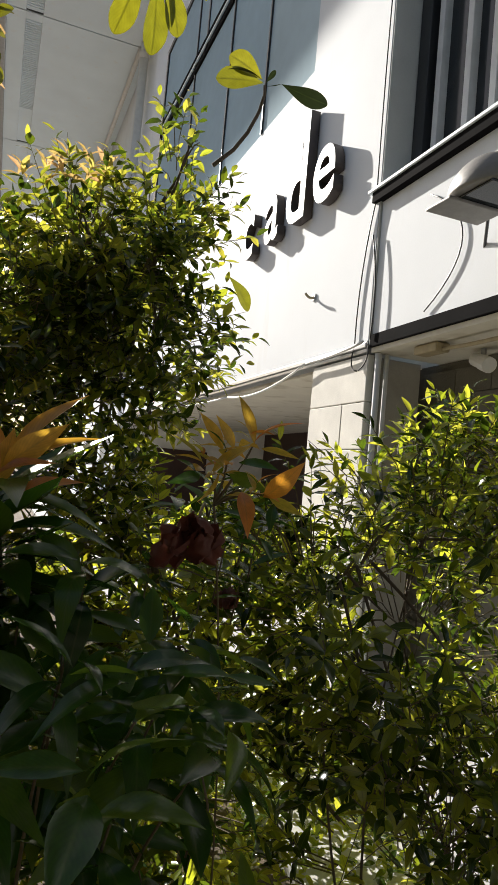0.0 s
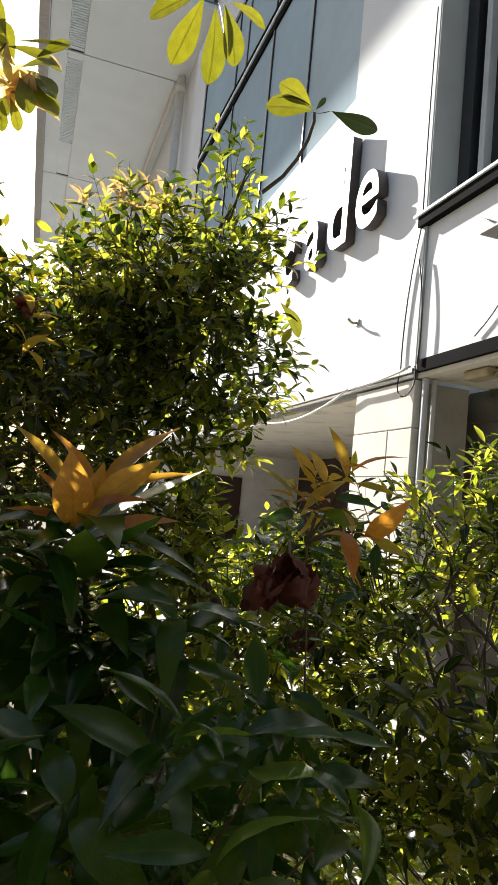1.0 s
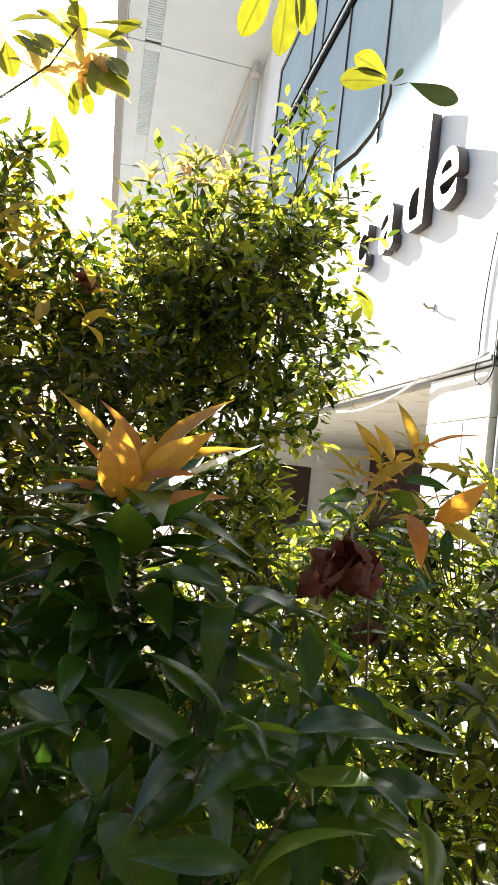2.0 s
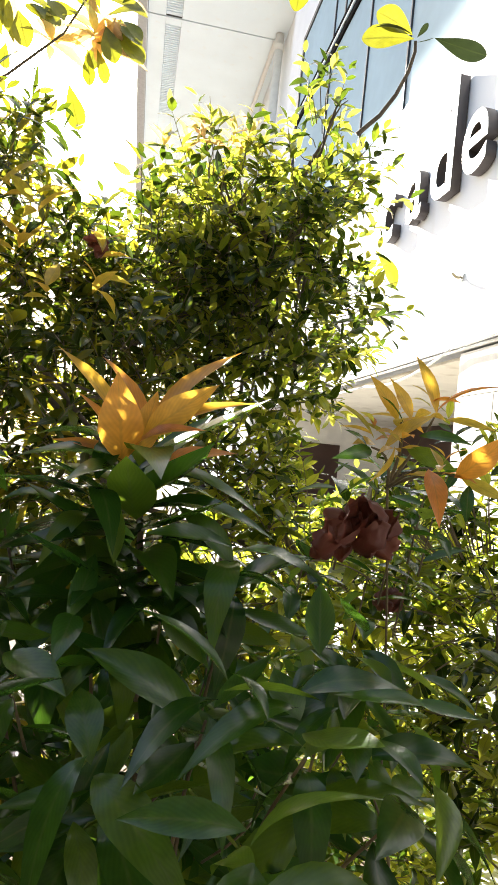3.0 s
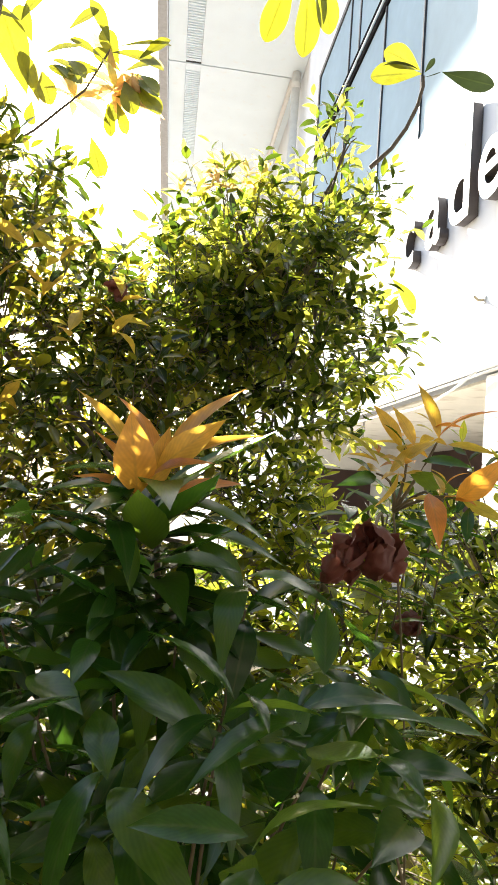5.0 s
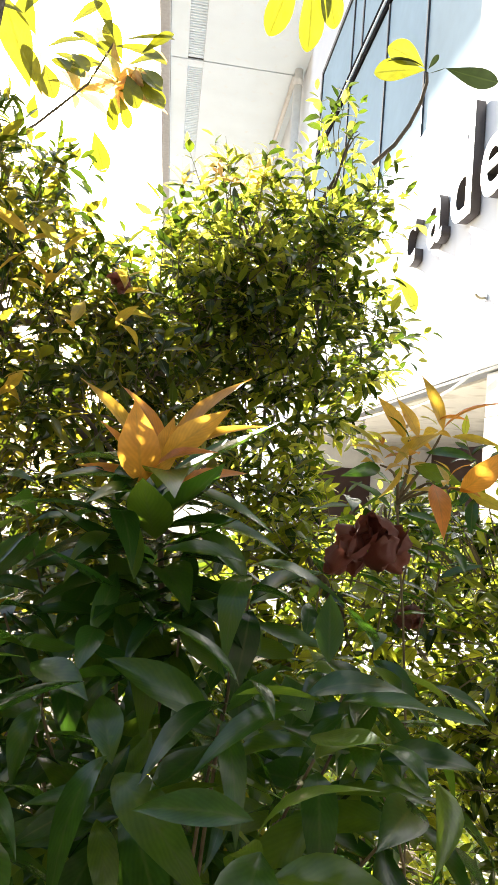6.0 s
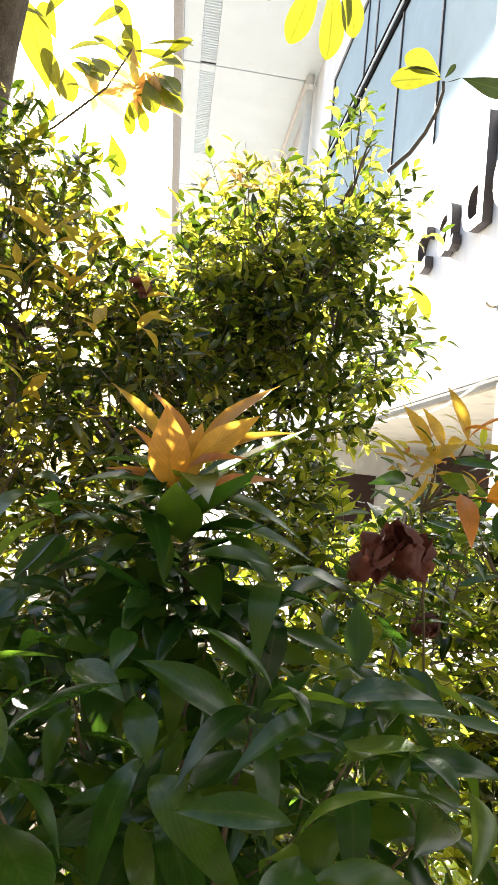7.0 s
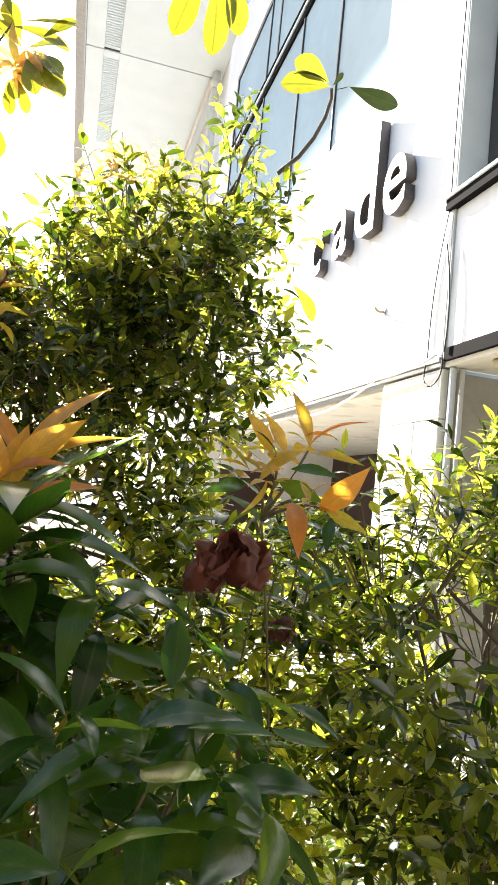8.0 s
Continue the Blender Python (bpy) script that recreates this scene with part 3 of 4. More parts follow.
cable("pale cable sagging along the wall's lower edge", [(((cx - 0.03, Y0, 2.64), (cx - 0.03, 5.4, 2.6)), (0, 0, -0.02)), (((cx - 0.03, 5.4, 2.6), (cx - 0.03, 7.5, 2.46)), (0, 0, -0.1)), (((cx - 0.03, 7.5, 2.46), (cx - 0.03, 11.0, 2.55)), (0, 0, -0.03))], 0.012, PIPE, 8)
cable("pale pipe under the roof overhang beside the wall", [(((3.4, 22.3, 15.95), (3.4, 34.0, 15.98)), (0, 0, 0))], 0.085, PIPE, 3)


cable("thin dark cable hanging in a bow on the spandrel", [(((2.698, 3.744, 3.571), (2.698, 3.725, 2.744)), (0, -0.36, 0))], 0.005, None, 14)




def bracket():
    t = tagged(new("wall_bracket"), "small rusty bracket fixed to the white wall", "bracket")
    t.location = (WX - 0.03, 5.42, 3.225)
    part("plate", boxes(((0.018, -0.03, -0.03), (0.029, 0.03, 0.03)), bevel=0.003), ALU, t)
    part("hook", tube(bmesh.new(), bend((0.02, 0, 0), (-0.06, 0.02, 0.03), (0, 0, -0.02)), 0.012, 6), YELLOWED, t, smooth=True)
    return t


bracket()

# ---- pavement and added closing walls ----
tagged(part("pavement", boxes(((1.3, -6, -0.08), (30, 40, 0.035)), bevel=0.01), PAVING), "pale concrete pavement along the building", "pavement", kind="structure")
# two plain walls out of view, added to keep sky light off the near leaves
tagged(part("wall_back", boxes(((-9, -2.6, -0.1), (2.3, -2.4, 6.4)), bevel=0.01), SHADEWALL), "unseen dark wall added behind the path to block sky light", "wall", kind="structure")
tagged(part("wall_left", boxes(((-4.3, -2.38, -0.1), (-4.1, 2.2, 6.2)), bevel=0.01), SHADEWALL), "unseen dark wall added on the left to block sky light", "wall", kind="structure")

# ---- plants ----
tall = shrub("tall_shrub", "tall shrub with dense small glossy green leaves", 3, (0.5, 2.65, 0),
             [((0.46, 2.58, 2.2), (0.32, 0.34, 0.3)), ((0.64, 2.6, 2.44), (0.17, 0.22, 0.24)), ((0.18, 2.53, 2.14), (0.26, 0.3, 0.24)), ((0.62, 2.57, 2.08), (0.19, 0.26, 0.26)), ((0.66, 2.58, 2.7), (0.1, 0.12, 0.22)), ((0.44, 2.55, 1.86), (0.32, 0.3, 0.16)), ((0.14, 2.45, 1.9), (0.24, 0.22, 0.2)), ((0.28, 2.5, 1.7), (0.26, 0.24, 0.12)), ((0.52, 2.52, 1.76), (0.2, 0.2, 0.1)), ((0.28, 2.55, 2.36), (0.22, 0.22, 0.16)), ((0.36, 3.0, 2.16), (0.28, 0.26, 0.24)), ((0.12, 2.95, 2.12), (0.24, 0.26, 0.22))],
             680, 9, 0.17, 0.077, "oval", SMALL, 290, 60, up=0.45)
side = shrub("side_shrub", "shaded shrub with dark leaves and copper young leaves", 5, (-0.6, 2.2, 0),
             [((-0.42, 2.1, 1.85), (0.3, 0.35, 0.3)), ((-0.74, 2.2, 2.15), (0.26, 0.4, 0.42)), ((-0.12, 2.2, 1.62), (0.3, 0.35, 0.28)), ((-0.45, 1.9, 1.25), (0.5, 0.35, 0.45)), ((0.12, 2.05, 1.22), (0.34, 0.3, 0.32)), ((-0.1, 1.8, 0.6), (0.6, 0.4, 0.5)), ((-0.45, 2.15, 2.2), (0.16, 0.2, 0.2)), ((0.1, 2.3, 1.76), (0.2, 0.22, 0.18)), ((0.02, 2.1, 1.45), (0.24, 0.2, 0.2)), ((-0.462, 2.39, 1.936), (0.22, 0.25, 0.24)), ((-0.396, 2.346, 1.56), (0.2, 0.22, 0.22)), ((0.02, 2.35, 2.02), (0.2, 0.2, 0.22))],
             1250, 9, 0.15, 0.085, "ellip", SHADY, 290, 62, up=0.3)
shrub("low_shrub", "low yellow-green shrub growing under the taller ones", 7, (0.7, 2.2, 0),
      [((0.36, 2.25, 1.3), (0.3, 0.22, 0.2)), ((0.62, 2.0, 1.16), (0.36, 0.25, 0.24)), ((0.95, 2.3, 1.05), (0.3, 0.3, 0.3)), ((1.15, 2.6, 0.85), (0.45, 0.35, 0.4)), ((0.6, 2.1, 0.6), (0.45, 0.3, 0.4)), ((0.24, 2.2, 1.42), (0.24, 0.18, 0.17)), ((0.1, 2.25, 1.3), (0.24, 0.2, 0.2))],
      800, 9, 0.13, 0.068, "oval", BRIGHT, 280, 60, up=0.35)
shrub("broad_shrub", "bushy green shrub with sunlit upper leaves", 9, (1.15, 1.55, 0),
      [((1.22, 1.55, 1.4), (0.34, 0.32, 0.28)), ((0.9, 1.55, 1.26), (0.2, 0.24, 0.23)), ((1.2, 1.5, 0.92), (0.36, 0.26, 0.34)), ((1.5, 1.45, 1.42), (0.3, 0.3, 0.3)), ((1.32, 1.45, 0.5), (0.45, 0.3, 0.36)), ((1.52, 1.5, 1.68), (0.24, 0.22, 0.12)), ((1.15, 1.45, 0.6), (0.36, 0.25, 0.3)), ((1.45, 1.4, 0.75), (0.35, 0.25, 0.32)), ((1.3, 1.75, 1.1), (0.4, 0.25, 0.4))],
      900, 9, 0.14, 0.072, "ellip", GLOSSY, 290, 58, up=0.3, trunk=0.005)


def copper_tips(thing, seed, spots, n, length, name="young_leaf", material=None, shape="lance"):
    """Young copper-coloured shoots at the ends of a shrub's twigs."""
    rnd = random.Random(seed)
    kinds = [leaf_mesh(name, leaf_shape(shape, 0.2 + 0.2 * k, 0.3, 0.02, seed + k), material or PINKISH) for k in range(3)]
    for p in spots:
        for m in shoot_leaves(rnd, Vector(p) - thing.location, (rnd.uniform(-0.4, 0.4), rnd.uniform(-0.4, 0.4), 1), n, 0.05, length, 50):
            ob = new(name, kinds[rnd.randrange(3)])
            ob.parent = thing
            ob.matrix_local = m
            ob["label"] = "copper young leaf"


copper_tips(tall, 11, [(0.072, 2.431, 2.486), (0.15, 2.474, 2.537), (0.219, 2.431, 2.572), (0.287, 2.431, 2.589), (0.356, 2.474, 2.589), (0.201, 2.302, 2.469), (0.287, 2.345, 2.503)], 8, 0.08)
copper_tips(side, 12, [(-0.246, 1.642, 1.959), (-0.173, 1.663, 1.942), (-0.042, 1.794, 1.905), (-0.144, 1.757, 1.786), (-0.263, 1.604, 1.607), (-0.048, 1.714, 1.801), (-0.224, 1.775, 1.88), (-0.302, 1.656, 1.866)], 4, 0.11, material=YELLOWING)


def tip_pose(base, tip, up, droop, w):
    """The placing of a drooping leaf whose point is to end at tip."""
    v = Vector(tip) - Vector(base)
    h = v.normalized()
    up = Vector(up)
    n = (up - up.dot(h) * h).normalized()
    d = (h + 0.85 * droop * n).normalized()
    return leaf_pose(base, d, n, v.length / math.hypot(1 - 0.12 * droop, 0.85 * droop), w)


def inward(v, i, facing):
    """The way a shoot's leaf turns its face: to the shoot's axis, with a little twist."""
    if i in facing:
        return Vector((0.15 * math.sin(i), -1.0, 0.25))
    return Vector((-v.x, -v.y, 0)).normalized() * 0.8 + Vector((0.4 * math.sin(i * 2.1), -0.6, 0.45))


CURL = (0.35, 0.5, 0.25)


def set_leaves(t, name, kinds, spans, label, facing=(), wide=1.12):
    """Single leaves of a shoot, each from its base to its tip."""
    for i, (a, b, w) in enumerate(spans):
        a, b = Vector(a) - t.location, Vector(b) - t.location
        ob = new(name, kinds[i % len(kinds)])
        ob.parent = t
        ob.matrix_local = tip_pose(a, b, inward(b - a, i, facing), CURL[i % 3], w * wide)
        ob["label"] = label


def front_shrub():
    """The near shrub: long glossy leaves in whorls, and two orange young shoots."""
    rnd = random.Random(21)
    foot = Vector((0.15, 1.0, 0))
    t = tagged(new("front_shrub"), "shrub with long glossy dark leaves and an orange young shoot", "shrub")
    t.location = foot
    tips = [ (0.03, 1.09, 1.377), (0.22, 1.018, 1.323), (0.175, 0.844, 1.228), (0.38, 1.004, 1.225), (0.267, 0.816, 1.208), (-0.01, 0.9, 1.223), (-0.09, 1.06, 1.28),
            (0.087, 0.825, 1.158), (0.356, 0.814, 1.15), (-0.05, 0.77, 1.178), (0.21, 0.71, 1.15), (0.134, 1.02, 1.273), (-0.1, 1.18, 1.4)]
    wood, green = bmesh.new(), []
    for k in range(42):
        # whorls down the leading stem, long leaves arching outwards
        f, a = k / 42, k * 2.4
        p = Vector((0.09 + 0.01 * f, 1.115 - 0.02 * f, 1.465 - 0.23 * f)) - foot
        d = Vector((math.cos(a), 0.8 * math.sin(a) - 0.15, 0.55 - 0.5 * f + rnd.uniform(-0.1, 0.1)))
        green.append(leaf_pose(p, d, Vector((-0.15 * math.cos(a), -0.15, 1)), rnd.uniform(0.16, 0.21) - 0.03 * f, rnd.uniform(0.85, 1.15)))
    for p in tips:
        p = Vector(p) - foot
        d = Vector((p.x * 0.8 + rnd.uniform(-0.3, 0.3), -0.25 + rnd.uniform(-0.3, 0.2), 0.75))
        green += shoot_leaves(rnd, p - d.normalized() * 0.06, d, rnd.randint(8, 11), 0.13, 0.14, 80, tilt_up=-0.12)
        tube(wood, bend(Vector((p.x * 0.6, p.y * 0.5 + 0.1, p.z - 0.4)), p, (0, 0.04, 0), 5), [0.003, 0.003, 0.0028, 0.0025, 0.002, 0.0016], 5)
    for _ in range(190):
        p = Vector((rnd.uniform(-0.65, 0.42), rnd.uniform(0.8, 1.5), 0)) - foot
        p.z = rnd.uniform(0.4, 1.25 - 0.35 * max(0, p.x) - 0.1 * abs(p.y))
        d = Vector((rnd.uniform(-0.6, 0.6), rnd.uniform(-0.7, 0.2), 0.7))
        green += shoot_leaves(rnd, p, d, rnd.randint(7, 10), 0.15, 0.13, 75, tilt_up=-0.15)
        tube(wood, bend(p - d.normalized() * 0.12 - Vector((0, -0.04, 0.05)), p, (0.01, 0, 0), 3), [0.002, 0.002, 0.0016, 0.0012], 5)
    tube(wood, bend((0, 0, -0.02), Vector((0.09, 1.14, 1.47)) - foot, (0.03, 0.05, 0)), [0.012, 0.011, 0.01, 0.009, 0.008, 0.007, 0.006, 0.005, 0.004], 7)
    part("stem", wood, TWIG, t, smooth=True)
    shapes = [leaf_shape("ellip", dr, fo, wa, k, 12) for k, (dr, fo, wa) in enumerate(((0.35, 0.3, 0.005), (0.7, 0.2, 0.007), (0.2, 0.4, 0.005), (0.9, 0.15, 0.008), (0.5, 0.45, 0.006), (-0.1, 0.25, 0.006)))]
    green = [m @ Matrix.Diagonal((0.96, 0.98, 1, 1)) for m in green]
    foliage(t, green, shapes, DEEP, 290)
    young = [leaf_mesh("young_leaf", leaf_shape("lance", dr, fo, 0.012, 40 + k, 11), m) for k, (dr, fo, m) in enumerate(zip(CURL * 2, (0.3, 0.25, 0.4, 0.2, 0.3, 0.3), (ORANGE,) * 5 + (YELLOWING,)))]
    shoot = [((0.068, 1.09, 1.457), (0.051, 1.06, 1.572), 1.35), ((0.083, 1.11, 1.462), (0.105, 1.12, 1.56), 1.1), ((0.092, 1.11, 1.486), (0.21, 1.1, 1.623), 0.75), ((0.091, 1.09, 1.494), (0.18, 1.05, 1.57), 0.9),
             ((0.081, 1.08, 1.479), (0.166, 1.03, 1.51), 0.75), ((0.077, 1.12, 1.49), (-0.036, 1.15, 1.607), 0.4), ((0.101, 1.13, 1.495), (0.024, 1.16, 1.603), 0.55), ((0.091, 1.11, 1.486), (0.237, 1.08, 1.556), 0.42),
             ((0.066, 1.1, 1.473), (0.001, 1.1, 1.544), 0.5), ((0.068, 1.12, 1.464), (-0.026, 1.12, 1.479), 0.5), ((0.105, 1.08, 1.44), (0.206, 1.02, 1.486), 0.95)]
    set_leaves(t, "young_leaf", young, shoot, "orange young leaf", (0, 1, 3))
    return t


front_shrub()


def second_shrub():
    """The slender shrub beside it: forked tip with yellow-orange young leaves over dark green ones."""
    rnd = random.Random(33)
    foot = Vector((0.5, 1.3, 0))
    t = tagged(new("young_leaf_shrub"), "slender shrub with yellow-orange young leaves at its tip", "shrub")
    t.location = foot
    fork = Vector((0.445, 1.12, 1.46)) - foot
    wood = tube(bmesh.new(), bend((0.1, 0.1, -0.02), fork, (0.08, 0.12, 0)), [0.004, 0.0035, 0.003, 0.0025, 0.0022, 0.002, 0.002, 0.002, 0.002], 7)
    for e in ((0.513, 1.13, 1.573), (0.495, 1.02, 1.485), (0.46, 1.13, 1.557), (0.415, 1.12, 1.515), (0.448, 1.0, 1.49)):
        tube(wood, bend(fork, Vector(e) - foot, (0.01, 0, 0.012), 5), [0.003, 0.0028, 0.0025, 0.002, 0.002, 0.0015], 5)
    green = []
    for p in ((0.5, 1.3, 1.45), (0.44, 1.26, 1.43), (0.57, 1.26, 1.45), (0.52, 1.25, 1.38), (0.62, 1.32, 1.42), (0.5, 1.3, 1.3), (0.62, 1.4, 1.3), (0.4, 1.35, 1.33)):
        p = Vector(p) - foot
        green += shoot_leaves(rnd, p - Vector((0, 0, 0.05)), (rnd.uniform(-0.4, 0.4), rnd.uniform(-0.5, 0.2), 1), 8, 0.1, 0.1, 75)
        tube(wood, [p - Vector((0.01, -0.02, 0.12)), p], [0.002, 0.0015], 5)
    for _ in range(20):
        p = Vector((rnd.uniform(0.36, 0.68), rnd.uniform(1.3, 1.75), rnd.uniform(0.3, 1.15))) - foot
        green += shoot_leaves(rnd, p, (rnd.uniform(-0.6, 0.6), rnd.uniform(-0.6, 0.3), 0.7), 8, 0.12, 0.11, 70)
        tube(wood, [p - Vector((0.02, -0.04, 0.2)), p], [0.003, 0.002], 5)
    part("stem", wood, TWIG, t, smooth=True)
    foliage(t, green, [leaf_shape("lance", dr, fo, 0.02, k) for k, (dr, fo) in enumerate(((0.2, 0.3), (0.45, 0.2), (0.05, 0.35)))], DEEP, 200)
    young = [leaf_mesh("young_leaf", leaf_shape("lance", dr, fo, 0.01, 50 + k, 11), ORANGE if k == 1 else YELLOWING) for k, (dr, fo) in enumerate(zip(CURL, (0.3, 0.25, 0.35)))]
    tip = [((0.515, 1.13, 1.573), (0.49, 1.17, 1.667), 0.65), ((0.509, 1.12, 1.576), (0.58, 1.05, 1.617), 0.5), ((0.523, 1.12, 1.567), (0.576, 1.06, 1.552), 0.5), ((0.456, 1.13, 1.556), (0.409, 1.14, 1.622), 0.9),
           ((0.476, 1.13, 1.562), (0.437, 1.13, 1.62), 0.9), ((0.433, 1.12, 1.513), (0.502, 1.1, 1.571), 1.0), ((0.425, 1.14, 1.529), (0.356, 1.15, 1.58), 0.5), ((0.495, 1.02, 1.483), (0.542, 0.97, 1.546), 1.2),
           ((0.505, 1.02, 1.483), (0.546, 0.97, 1.459), 0.8), ((0.442, 1.1, 1.52), (0.401, 1.08, 1.464), 0.6), ((0.448, 1.0, 1.49), (0.446, 0.95, 1.421), 1.1), ((0.444, 1.13, 1.529), (0.398, 1.13, 1.551), 0.7)]
    set_leaves(t, "young_leaf", young, tip, "yellow-orange young leaf", (0, 3, 4, 7, 10), 1.0)
    extra = []
    for p in ((0.505, 1.13, 1.56), (0.46, 1.14, 1.545), (0.425, 1.13, 1.515), (0.49, 1.05, 1.475), (0.45, 1.1, 1.5)):
        extra += shoot_leaves(rnd, Vector(p) - foot, (rnd.uniform(-0.5, 0.3), rnd.uniform(-0.4, 0.2), 0.8), 6, 0.04, 0.055, 65)
    for i, m in enumerate(extra):
        ob = new("young_leaf", young[i % 3])
        ob.parent = t
        ob.matrix_local = m
    old = [leaf_mesh("leaf", leaf_shape("ellip", dr, 0.25, 0.01, 60 + k, 9), DEEP) for k, dr in enumerate(CURL)]
    low = [((0.476, 1.1, 1.537), (0.533, 1.05, 1.53), 0.8), ((0.405, 1.1, 1.505), (0.359, 1.08, 1.534), 1.1), ((0.46, 1.1, 1.517), (0.513, 1.05, 1.493), 1.0), ((0.465, 1.13, 1.552), (0.421, 1.12, 1.591), 0.7),
           ((0.409, 1.1, 1.509), (0.34, 1.06, 1.492), 0.8), ((0.506, 1.0, 1.475), (0.49, 0.97, 1.429), 0.9)]
    set_leaves(t, "leaf", old, low, "dark green leaf", (), 1.0)
    return t


second_shrub()


def dead_cluster():
    """A dead leaf spray: crumpled, rolled brown blades in a clump."""
    rnd = random.Random(4)
    t = tagged(new("dead_leaf_cluster"), "curled dead brown leaves caught among the green leaves", "dead leaf")
    t.location = (0.397, 1.09, 1.403)
    spots = [(-0.045, 0.0, -0.012), (-0.015, -0.015, 0.018), (0.02, -0.01, 0.02), (0.045, 0.0, -0.004), (0.012, -0.02, -0.018), (-0.02, 0.015, -0.03), (0.055, 0.01, -0.028), (-0.062, 0.01, -0.03)]
    for k, c in enumerate(spots):
        bm = bmesh.new()
        r, L = rnd.uniform(0.019, 0.029), rnd.uniform(0.03, 0.046)
        turn = Euler((rnd.uniform(-0.9, 0.9), rnd.uniform(-0.9, 0.9), rnd.uniform(0, 6.28))).to_matrix()
        nu, nv = 14, 12
        grid = []
        for iu in range(nu + 1):
            row = []
            for iv in range(nv + 1):
                u, v = radians(-125 + 250 * iu / nu), -1 + 2 * iv / nv
                rr = r * (1 - 0.75 * v * v) * (1 + 0.25 * math.cos(u * 2))
                p = Vector((rr * math.cos(u), rr * math.sin(u), L * v))
                p += 0.012 * noise.noise_vector(p * 45 + Vector((k * 7, 0, 0))) + 0.005 * noise.noise_vector(p * 140 + Vector((0, k * 5, 0)))
                row.append(bm.verts.new(0.87 * (turn @ p) + 0.7 * Vector(c)))
            grid.append(row)
        for a, b in zip(grid, grid[1:]):
            for q in range(nv):
                bm.faces.new((a[q], b[q], b[q + 1], a[q + 1]))
        me = mesh_of("dead_leaf", bm, DEAD, True)
        me.uv_layers.new(name="blade")
        ob = new("dead_leaf", me)
        ob.parent = t
    part("stalk", tube(bmesh.new(), bend((0.02, 0.03, 0.02), (0.12, 0.28, 0.02), (0, 0, 0.03)), 0.003, 5), TWIG, t)
    return t


clump = dead_cluster()
copy_thing(clump, Matrix.LocRotScale((0.62, 1.474, 1.23), Euler((0.4, 0.2, 2.0)), (0.6, 0.6, 0.6)))
copy_thing(clump, Matrix.LocRotScale((-0.05, 1.82, 1.95), Euler((0.2, 0.9, 1.0)), (0.5, 0.5, 0.55)))


def broad_twig(name, label, seed, twig, leaves, radius=0.012, dark=()):
    """A bare twig with a few broad leaves at its end."""
    t = tagged(new(name), label, "tree branch")
    t.location = twig[0]
    o = Vector(twig[0])
    pts = [Vector(p) - o for p in twig]
    n = len(pts)
    part("twig", tube(bmesh.new(), pts, [radius * (1 - 0.45 * i / n) for i in range(n)], 8), BARK, t, smooth=True)
    for k, (a, b, up, w) in enumerate(leaves):
        v = Vector(b) - Vector(a)
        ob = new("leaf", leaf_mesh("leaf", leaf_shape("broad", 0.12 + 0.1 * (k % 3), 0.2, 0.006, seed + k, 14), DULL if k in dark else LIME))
        ob.parent = t
        ob.matrix_local = leaf_pose(Vector(a) - o, v, up, v.length, w)
    return t


broad_twig("overhanging_branch", "overhanging branch with backlit yellow-green broad leaves", 70, [(0.444, 2.37, 3.477), (0.466, 2.438, 3.394)],
           [((0.421, 2.435, 3.406), (0.348, 2.6, 3.202), (0.2, -1, 0.1), 0.8), ((0.467, 2.444, 3.387), (0.528, 2.6, 3.165), (0.1, -1, 0.2), 0.85), ((0.497, 2.432, 3.395), (0.616, 2.532, 3.236), (-0.2, -1, 0.1), 0.9), ((0.485, 2.474, 3.426), (0.57, 2.565, 3.29), (0.8, -0.6, 0.1), 0.5), ((0.419, 2.43, 3.412), (0.214, 2.513, 3.334), (0, -1, 0.2), 0.8), ((0.516, 2.423, 3.402), (0.68, 2.409, 3.374), (0, -1, 0.2), 0.8)], 0.01)
broad_twig("bare_twig", "curved bare twig ending in a few broad leaves", 80, [(1.090, 3.620, 3.301), (1.191, 3.570, 3.400), (1.252, 3.520, 3.498), (1.287, 3.460, 3.597), (1.298, 3.420, 3.685), (1.287, 3.400, 3.728)],
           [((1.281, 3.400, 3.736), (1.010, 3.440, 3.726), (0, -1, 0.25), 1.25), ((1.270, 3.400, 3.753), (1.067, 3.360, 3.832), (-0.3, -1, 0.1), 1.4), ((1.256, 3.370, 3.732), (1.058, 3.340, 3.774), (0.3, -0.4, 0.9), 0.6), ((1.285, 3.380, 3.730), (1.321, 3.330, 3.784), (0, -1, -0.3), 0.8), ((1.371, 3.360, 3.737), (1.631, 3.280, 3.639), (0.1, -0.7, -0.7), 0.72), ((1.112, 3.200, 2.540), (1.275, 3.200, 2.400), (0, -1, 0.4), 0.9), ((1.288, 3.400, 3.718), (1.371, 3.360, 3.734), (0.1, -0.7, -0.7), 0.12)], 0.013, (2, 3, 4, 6))
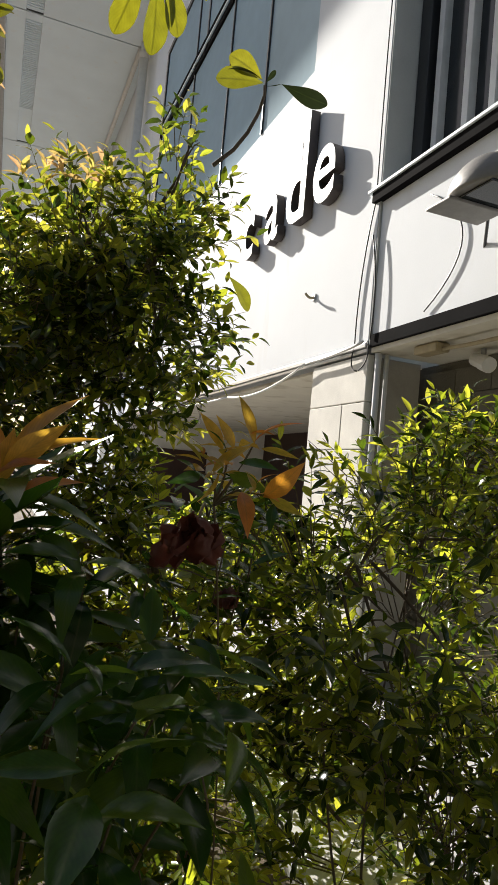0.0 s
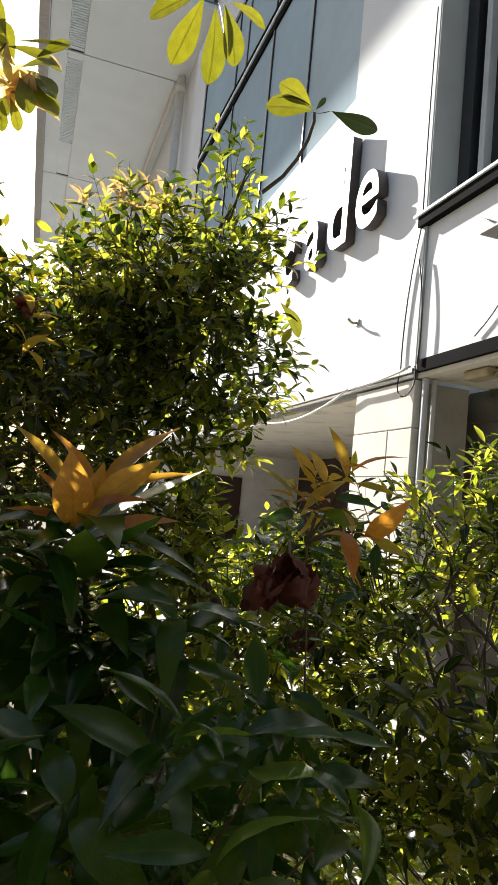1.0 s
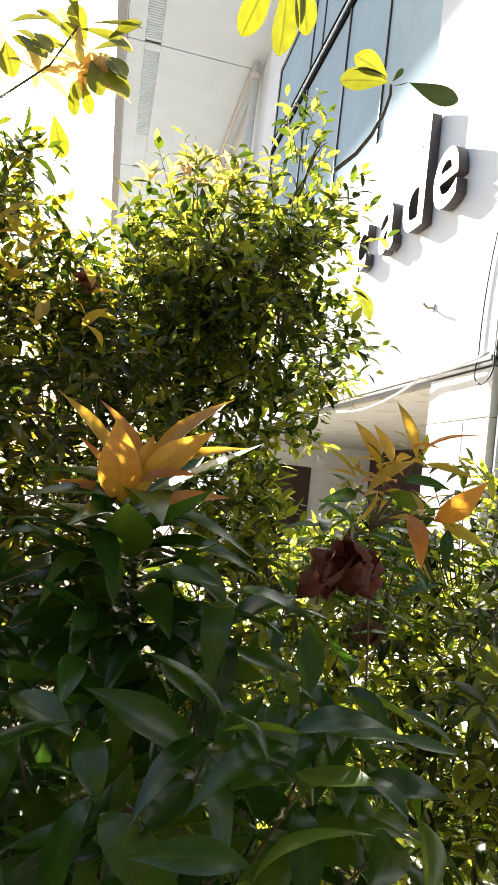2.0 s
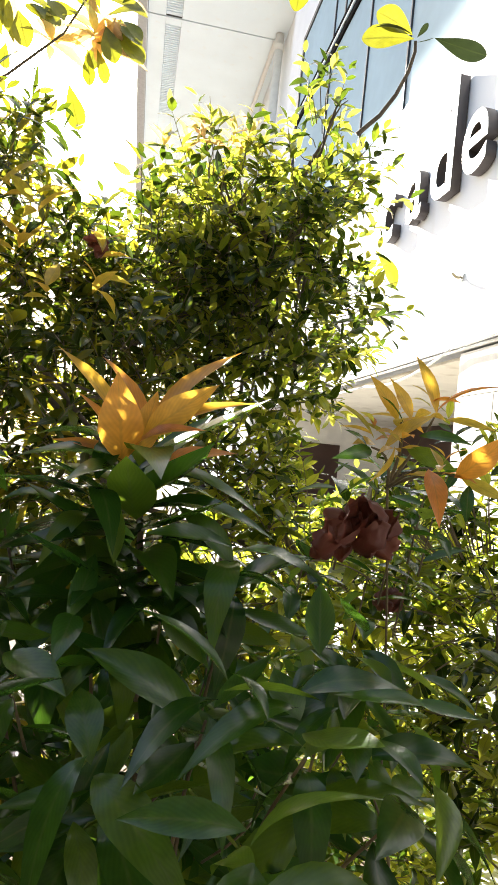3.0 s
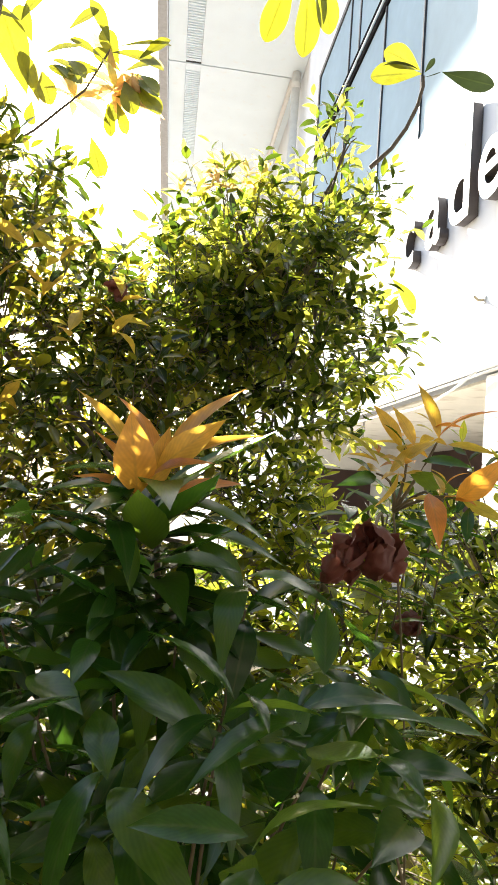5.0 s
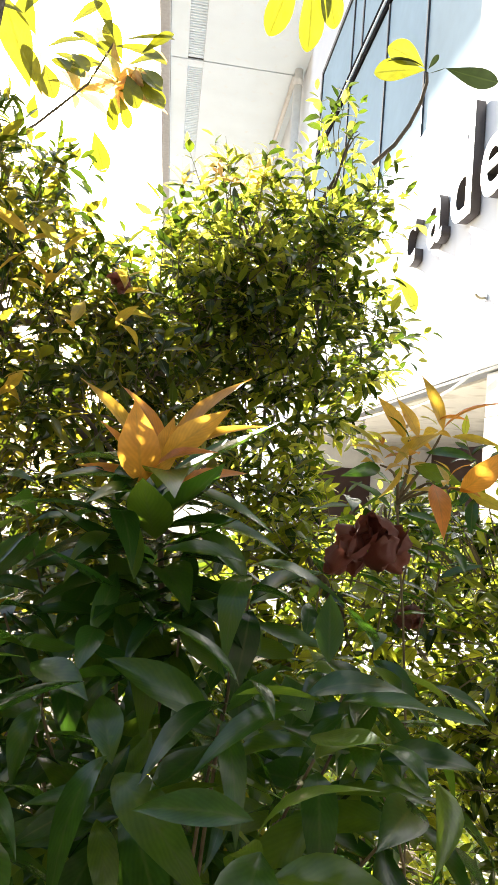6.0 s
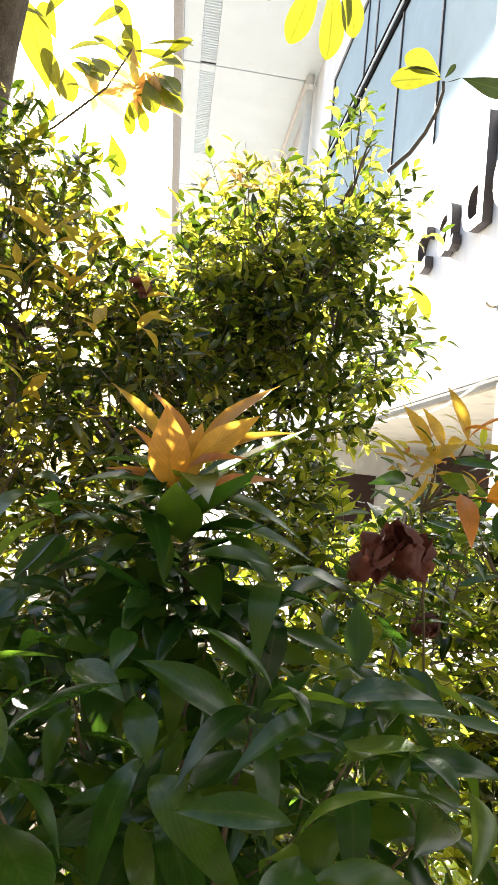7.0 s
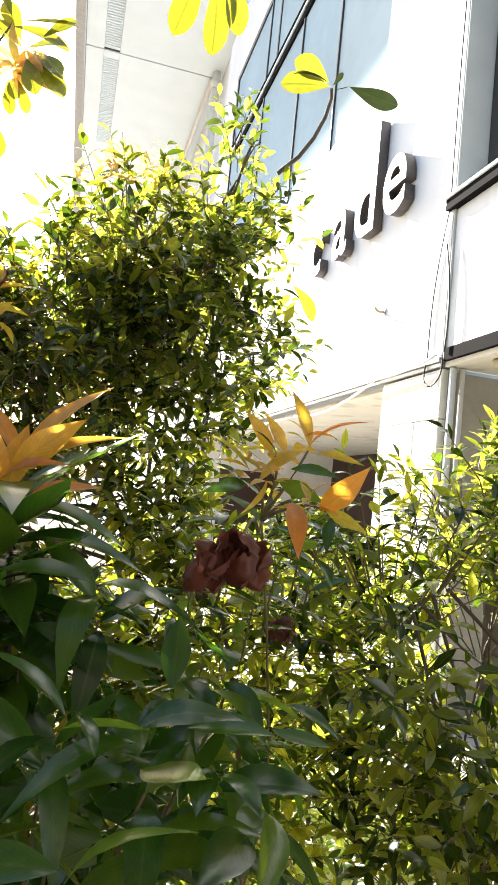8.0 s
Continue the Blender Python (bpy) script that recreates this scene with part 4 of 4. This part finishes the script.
sprig = broad_twig("leafy_branch", "sunlit branch with broad green leaves against the sky", 90, [(-1.057, 3.488, 2.899), (-0.694, 3.465, 3.175), (-0.452, 3.4, 3.383), (-0.335, 3.313, 3.553)],
                   [((-0.308, 3.307, 3.568), (-0.044, 3.285, 3.634), (0, -0.5, 1), 0.8), ((-0.336, 3.3, 3.573), (-0.413, 3.188, 3.717), (0.5, -1, 0), 0.8), ((-0.335, 3.32, 3.543), (-0.066, 3.324, 3.574), (0, -1, 0.6), 0.9), ((-0.667, 3.407, 3.295), (-0.743, 3.286, 3.469), (0.5, -1, 0), 0.8), ((-0.72, 3.389, 3.306), (-0.813, 3.189, 3.587), (0, -1, 0.3), 0.9), ((-0.314, 3.406, 3.408), (-0.121, 3.38, 3.482), (0, -1, 0.5), 0.9), ((-0.313, 3.419, 3.386), (-0.084, 3.439, 3.387), (0, -1, 0.3), 0.8), ((-0.34, 3.431, 3.359), (-0.321, 3.51, 3.217), (0, -1, 0.1), 0.8), ((-0.298, 3.432, 3.366), (-0.233, 3.507, 3.241), (0, -1, 0.1), 0.8), ((-0.74, 3.222, 3.567), (-0.907, 3.151, 3.598), (0, -1, 0.4), 0.9), ((-0.48, 3.386, 3.4), (-0.615, 3.324, 3.457), (0, -1, 0.4), 0.9), ((-0.74, 3.222, 3.567), (-0.662, 3.158, 3.687), (0, -1, 0.4), 0.9), ((-0.418, 3.503, 3.206), (-0.357, 3.596, 3.03), (0, -1, 0.1), 1.0)], 0.007)
copper_tips(sprig, 13, [(-0.303, 3.37, 3.373), (-0.222, 3.397, 3.341), (-0.514, 3.465, 3.353)], 13, 0.2)


def overhead_tree():
    """The tree whose trunk leans over the path; its crown shades the plants near the path."""
    rnd = random.Random(55)
    foot = Vector((-1.25, 3.3, 0))
    t = tagged(new("shade_tree"), "leaning tree with rough grey-brown trunk and broad crown", "tree")
    t.location = foot
    pts = [Vector(p) - foot for p in ((-1.25, 3.3, -0.05), (-1.05, 3.1, 1.5), (-0.875, 2.901, 3.073), (-0.797, 2.739, 3.362), (-0.4, 1.6, 4.6), (-0.2, 0.5, 5.3))]
    part("trunk", tube(bmesh.new(), pts, [0.17, 0.14, 0.12, 0.115, 0.09, 0.05], 14), BARK, t, smooth=True)
    wood = bmesh.new()
    for _ in range(9):
        e = Vector((rnd.uniform(-2.6, 1.6), rnd.uniform(-2.2, 0.6), rnd.uniform(4.2, 5.6))) - foot
        tube(wood, bend(pts[4].lerp(pts[5], rnd.random()), e, (0, 0, 0.2), 5), [0.05, 0.042, 0.035, 0.026, 0.018, 0.01], 6)
    part("limb", wood, BARK, t, smooth=True)
    poses = []
    blobs = [((-0.4, -0.6, 4.7), (2.6, 1.5, 0.9)), ((-2.2, -0.2, 4.4), (1.4, 1.5, 0.8)), ((1.2, -0.9, 4.5), (1.4, 1.2, 0.7))]
    for _ in range(620):
        p, v = in_blob(rnd, blobs)
        poses += shoot_leaves(rnd, p - foot, v + Vector((0, 0, 0.4)), 6, 0.2, 0.2, 60)
    foliage(t, poses, [leaf_shape("broad", 0.2 + 0.2 * k, 0.2, 0.02, k) for k in range(3)], LIME, 60, key=lambda m: -m.translation.y)
    return t


overhead_tree()


def soffit_spot(x, y, z):
    """Small cylindrical spotlight fixed under the soffit."""
    t = tagged(new("soffit_spotlight"), "small pale cylindrical spotlight under the soffit", "spotlight")
    t.location = (x, y, z)
    a, b = Vector((0, 0.1, 0.05)), Vector((-0.03, -0.1, -0.03))
    part("housing", tube(bmesh.new(), [a, a.lerp(b, 0.1), a.lerp(b, 0.55), a.lerp(b, 0.6), b], [0.03, 0.05, 0.05, 0.056, 0.056], 14), PIPE, t, smooth=False)
    part("bracket", boxes(((-0.012, -0.015, 0.02), (0.012, 0.015, 2.56 - z)), bevel=0.003), ALU, t)
    return t


def soffit_box(x, y, z):
    """Yellowed junction box with conduits under the soffit."""
    t = tagged(new("junction_box"), "yellowed plastic junction box under the soffit", "junction box")
    t.location = (x, y, z)
    part("body", boxes(((-0.06, -0.13, 0.0), (0.06, 0.13, 2.556 - z)), bevel=0.015), YELLOWED, t)
    part("conduit", tube(bmesh.new(), bend((0, -0.12, 0.02), (0.0, -1.2, 0.03), (0, 0, -0.02)), 0.014, 8), YELLOWED, t, smooth=True)
    return t


soffit_spot(3.18, 3.67, 2.45)
soffit_box(2.86, 3.83, 2.49)


def chain(a, b):
    """A hanging chain of oval steel links."""
    t = tagged(new("hanging_chain"), "thin dull steel chain hanging from the soffit edge", "chain", "hanging chains")
    a, b = Vector(a), Vector(b)
    t.location = a
    n = int((b - a).length / 0.066)
    bm = bmesh.new()
    ring = [(0.022 * math.cos(k * math.pi / 5), 0, 0.04 * math.sin(k * math.pi / 5)) for k in range(11)]
    tube(bm, ring, 0.008, 5, False)
    link = mesh_of("link", bm, CHAIN, True)
    for k in range(n):
        ob = new("link", link)
        ob.parent = t
        ob.matrix_local = Matrix.Translation((b - a) * (k / n)) @ pose(0, 0, 0, 0, 0, 90 * (k % 2))
    return t


chain((2.83, 9.2, 2.54), (2.83, 9.2, 2.2))
chain((2.83, 12.09, 2.54), (2.83, 12.09, 1.8))


def ground_cover():
    """Low sunlit plants between the shrubs and the pavement."""
    rnd = random.Random(77)
    t = tagged(new("ground_cover"), "low bright green plants beside the pavement", "ground cover", kind="stuff")
    poses = []
    for _ in range(620):
        p = Vector((rnd.uniform(0.6, 1.9), rnd.uniform(2.1, 3.9), 0))
        p.z = rnd.uniform(0.02, 0.3) + (0.03 if p.x > 1.3 else 0)
        poses += shoot_leaves(rnd, p, (rnd.uniform(-0.5, 0.5), rnd.uniform(-0.5, 0.5), 1), 7, 0.08, 0.07, 60)
    joined_leaves("leaves", poses, [leaf_shape("oval", 0.2 + 0.2 * k, 0.2, 0.02, k) for k in range(3)], BRIGHT, t)
    return t


ground_cover()


def sprig_leaves(thing, centre, n, reach, length):
    """Further broad leaves round the end of a branch."""
    rnd = random.Random(31)
    kinds = [leaf_mesh("leaf", leaf_shape("broad", 0.15 + 0.15 * k, 0.2, 0.008, 120 + k, 10), (LIME, PINKISH, LIME)[k]) for k in range(3)]
    for k in range(n):
        d = Vector((rnd.uniform(-1, 1), rnd.uniform(-0.5, 0.5), rnd.uniform(-0.9, 0.7))).normalized()
        p = Vector(centre) - thing.location + d * reach * rnd.random()
        ob = new("leaf", kinds[(0, 0, 1, 0, 2)[k % 5]])
        ob.parent = thing
        ob.matrix_local = leaf_pose(p, d, (rnd.uniform(-0.5, 0.5), -1, rnd.uniform(-0.2, 0.8)), length * rnd.uniform(0.7, 1.2))


sprig_leaves(sprig, (-0.276, 3.367, 3.48), 18, 0.16, 0.2)
sprig_leaves(sprig, (-0.687, 3.39, 3.518), 14, 0.3, 0.2)
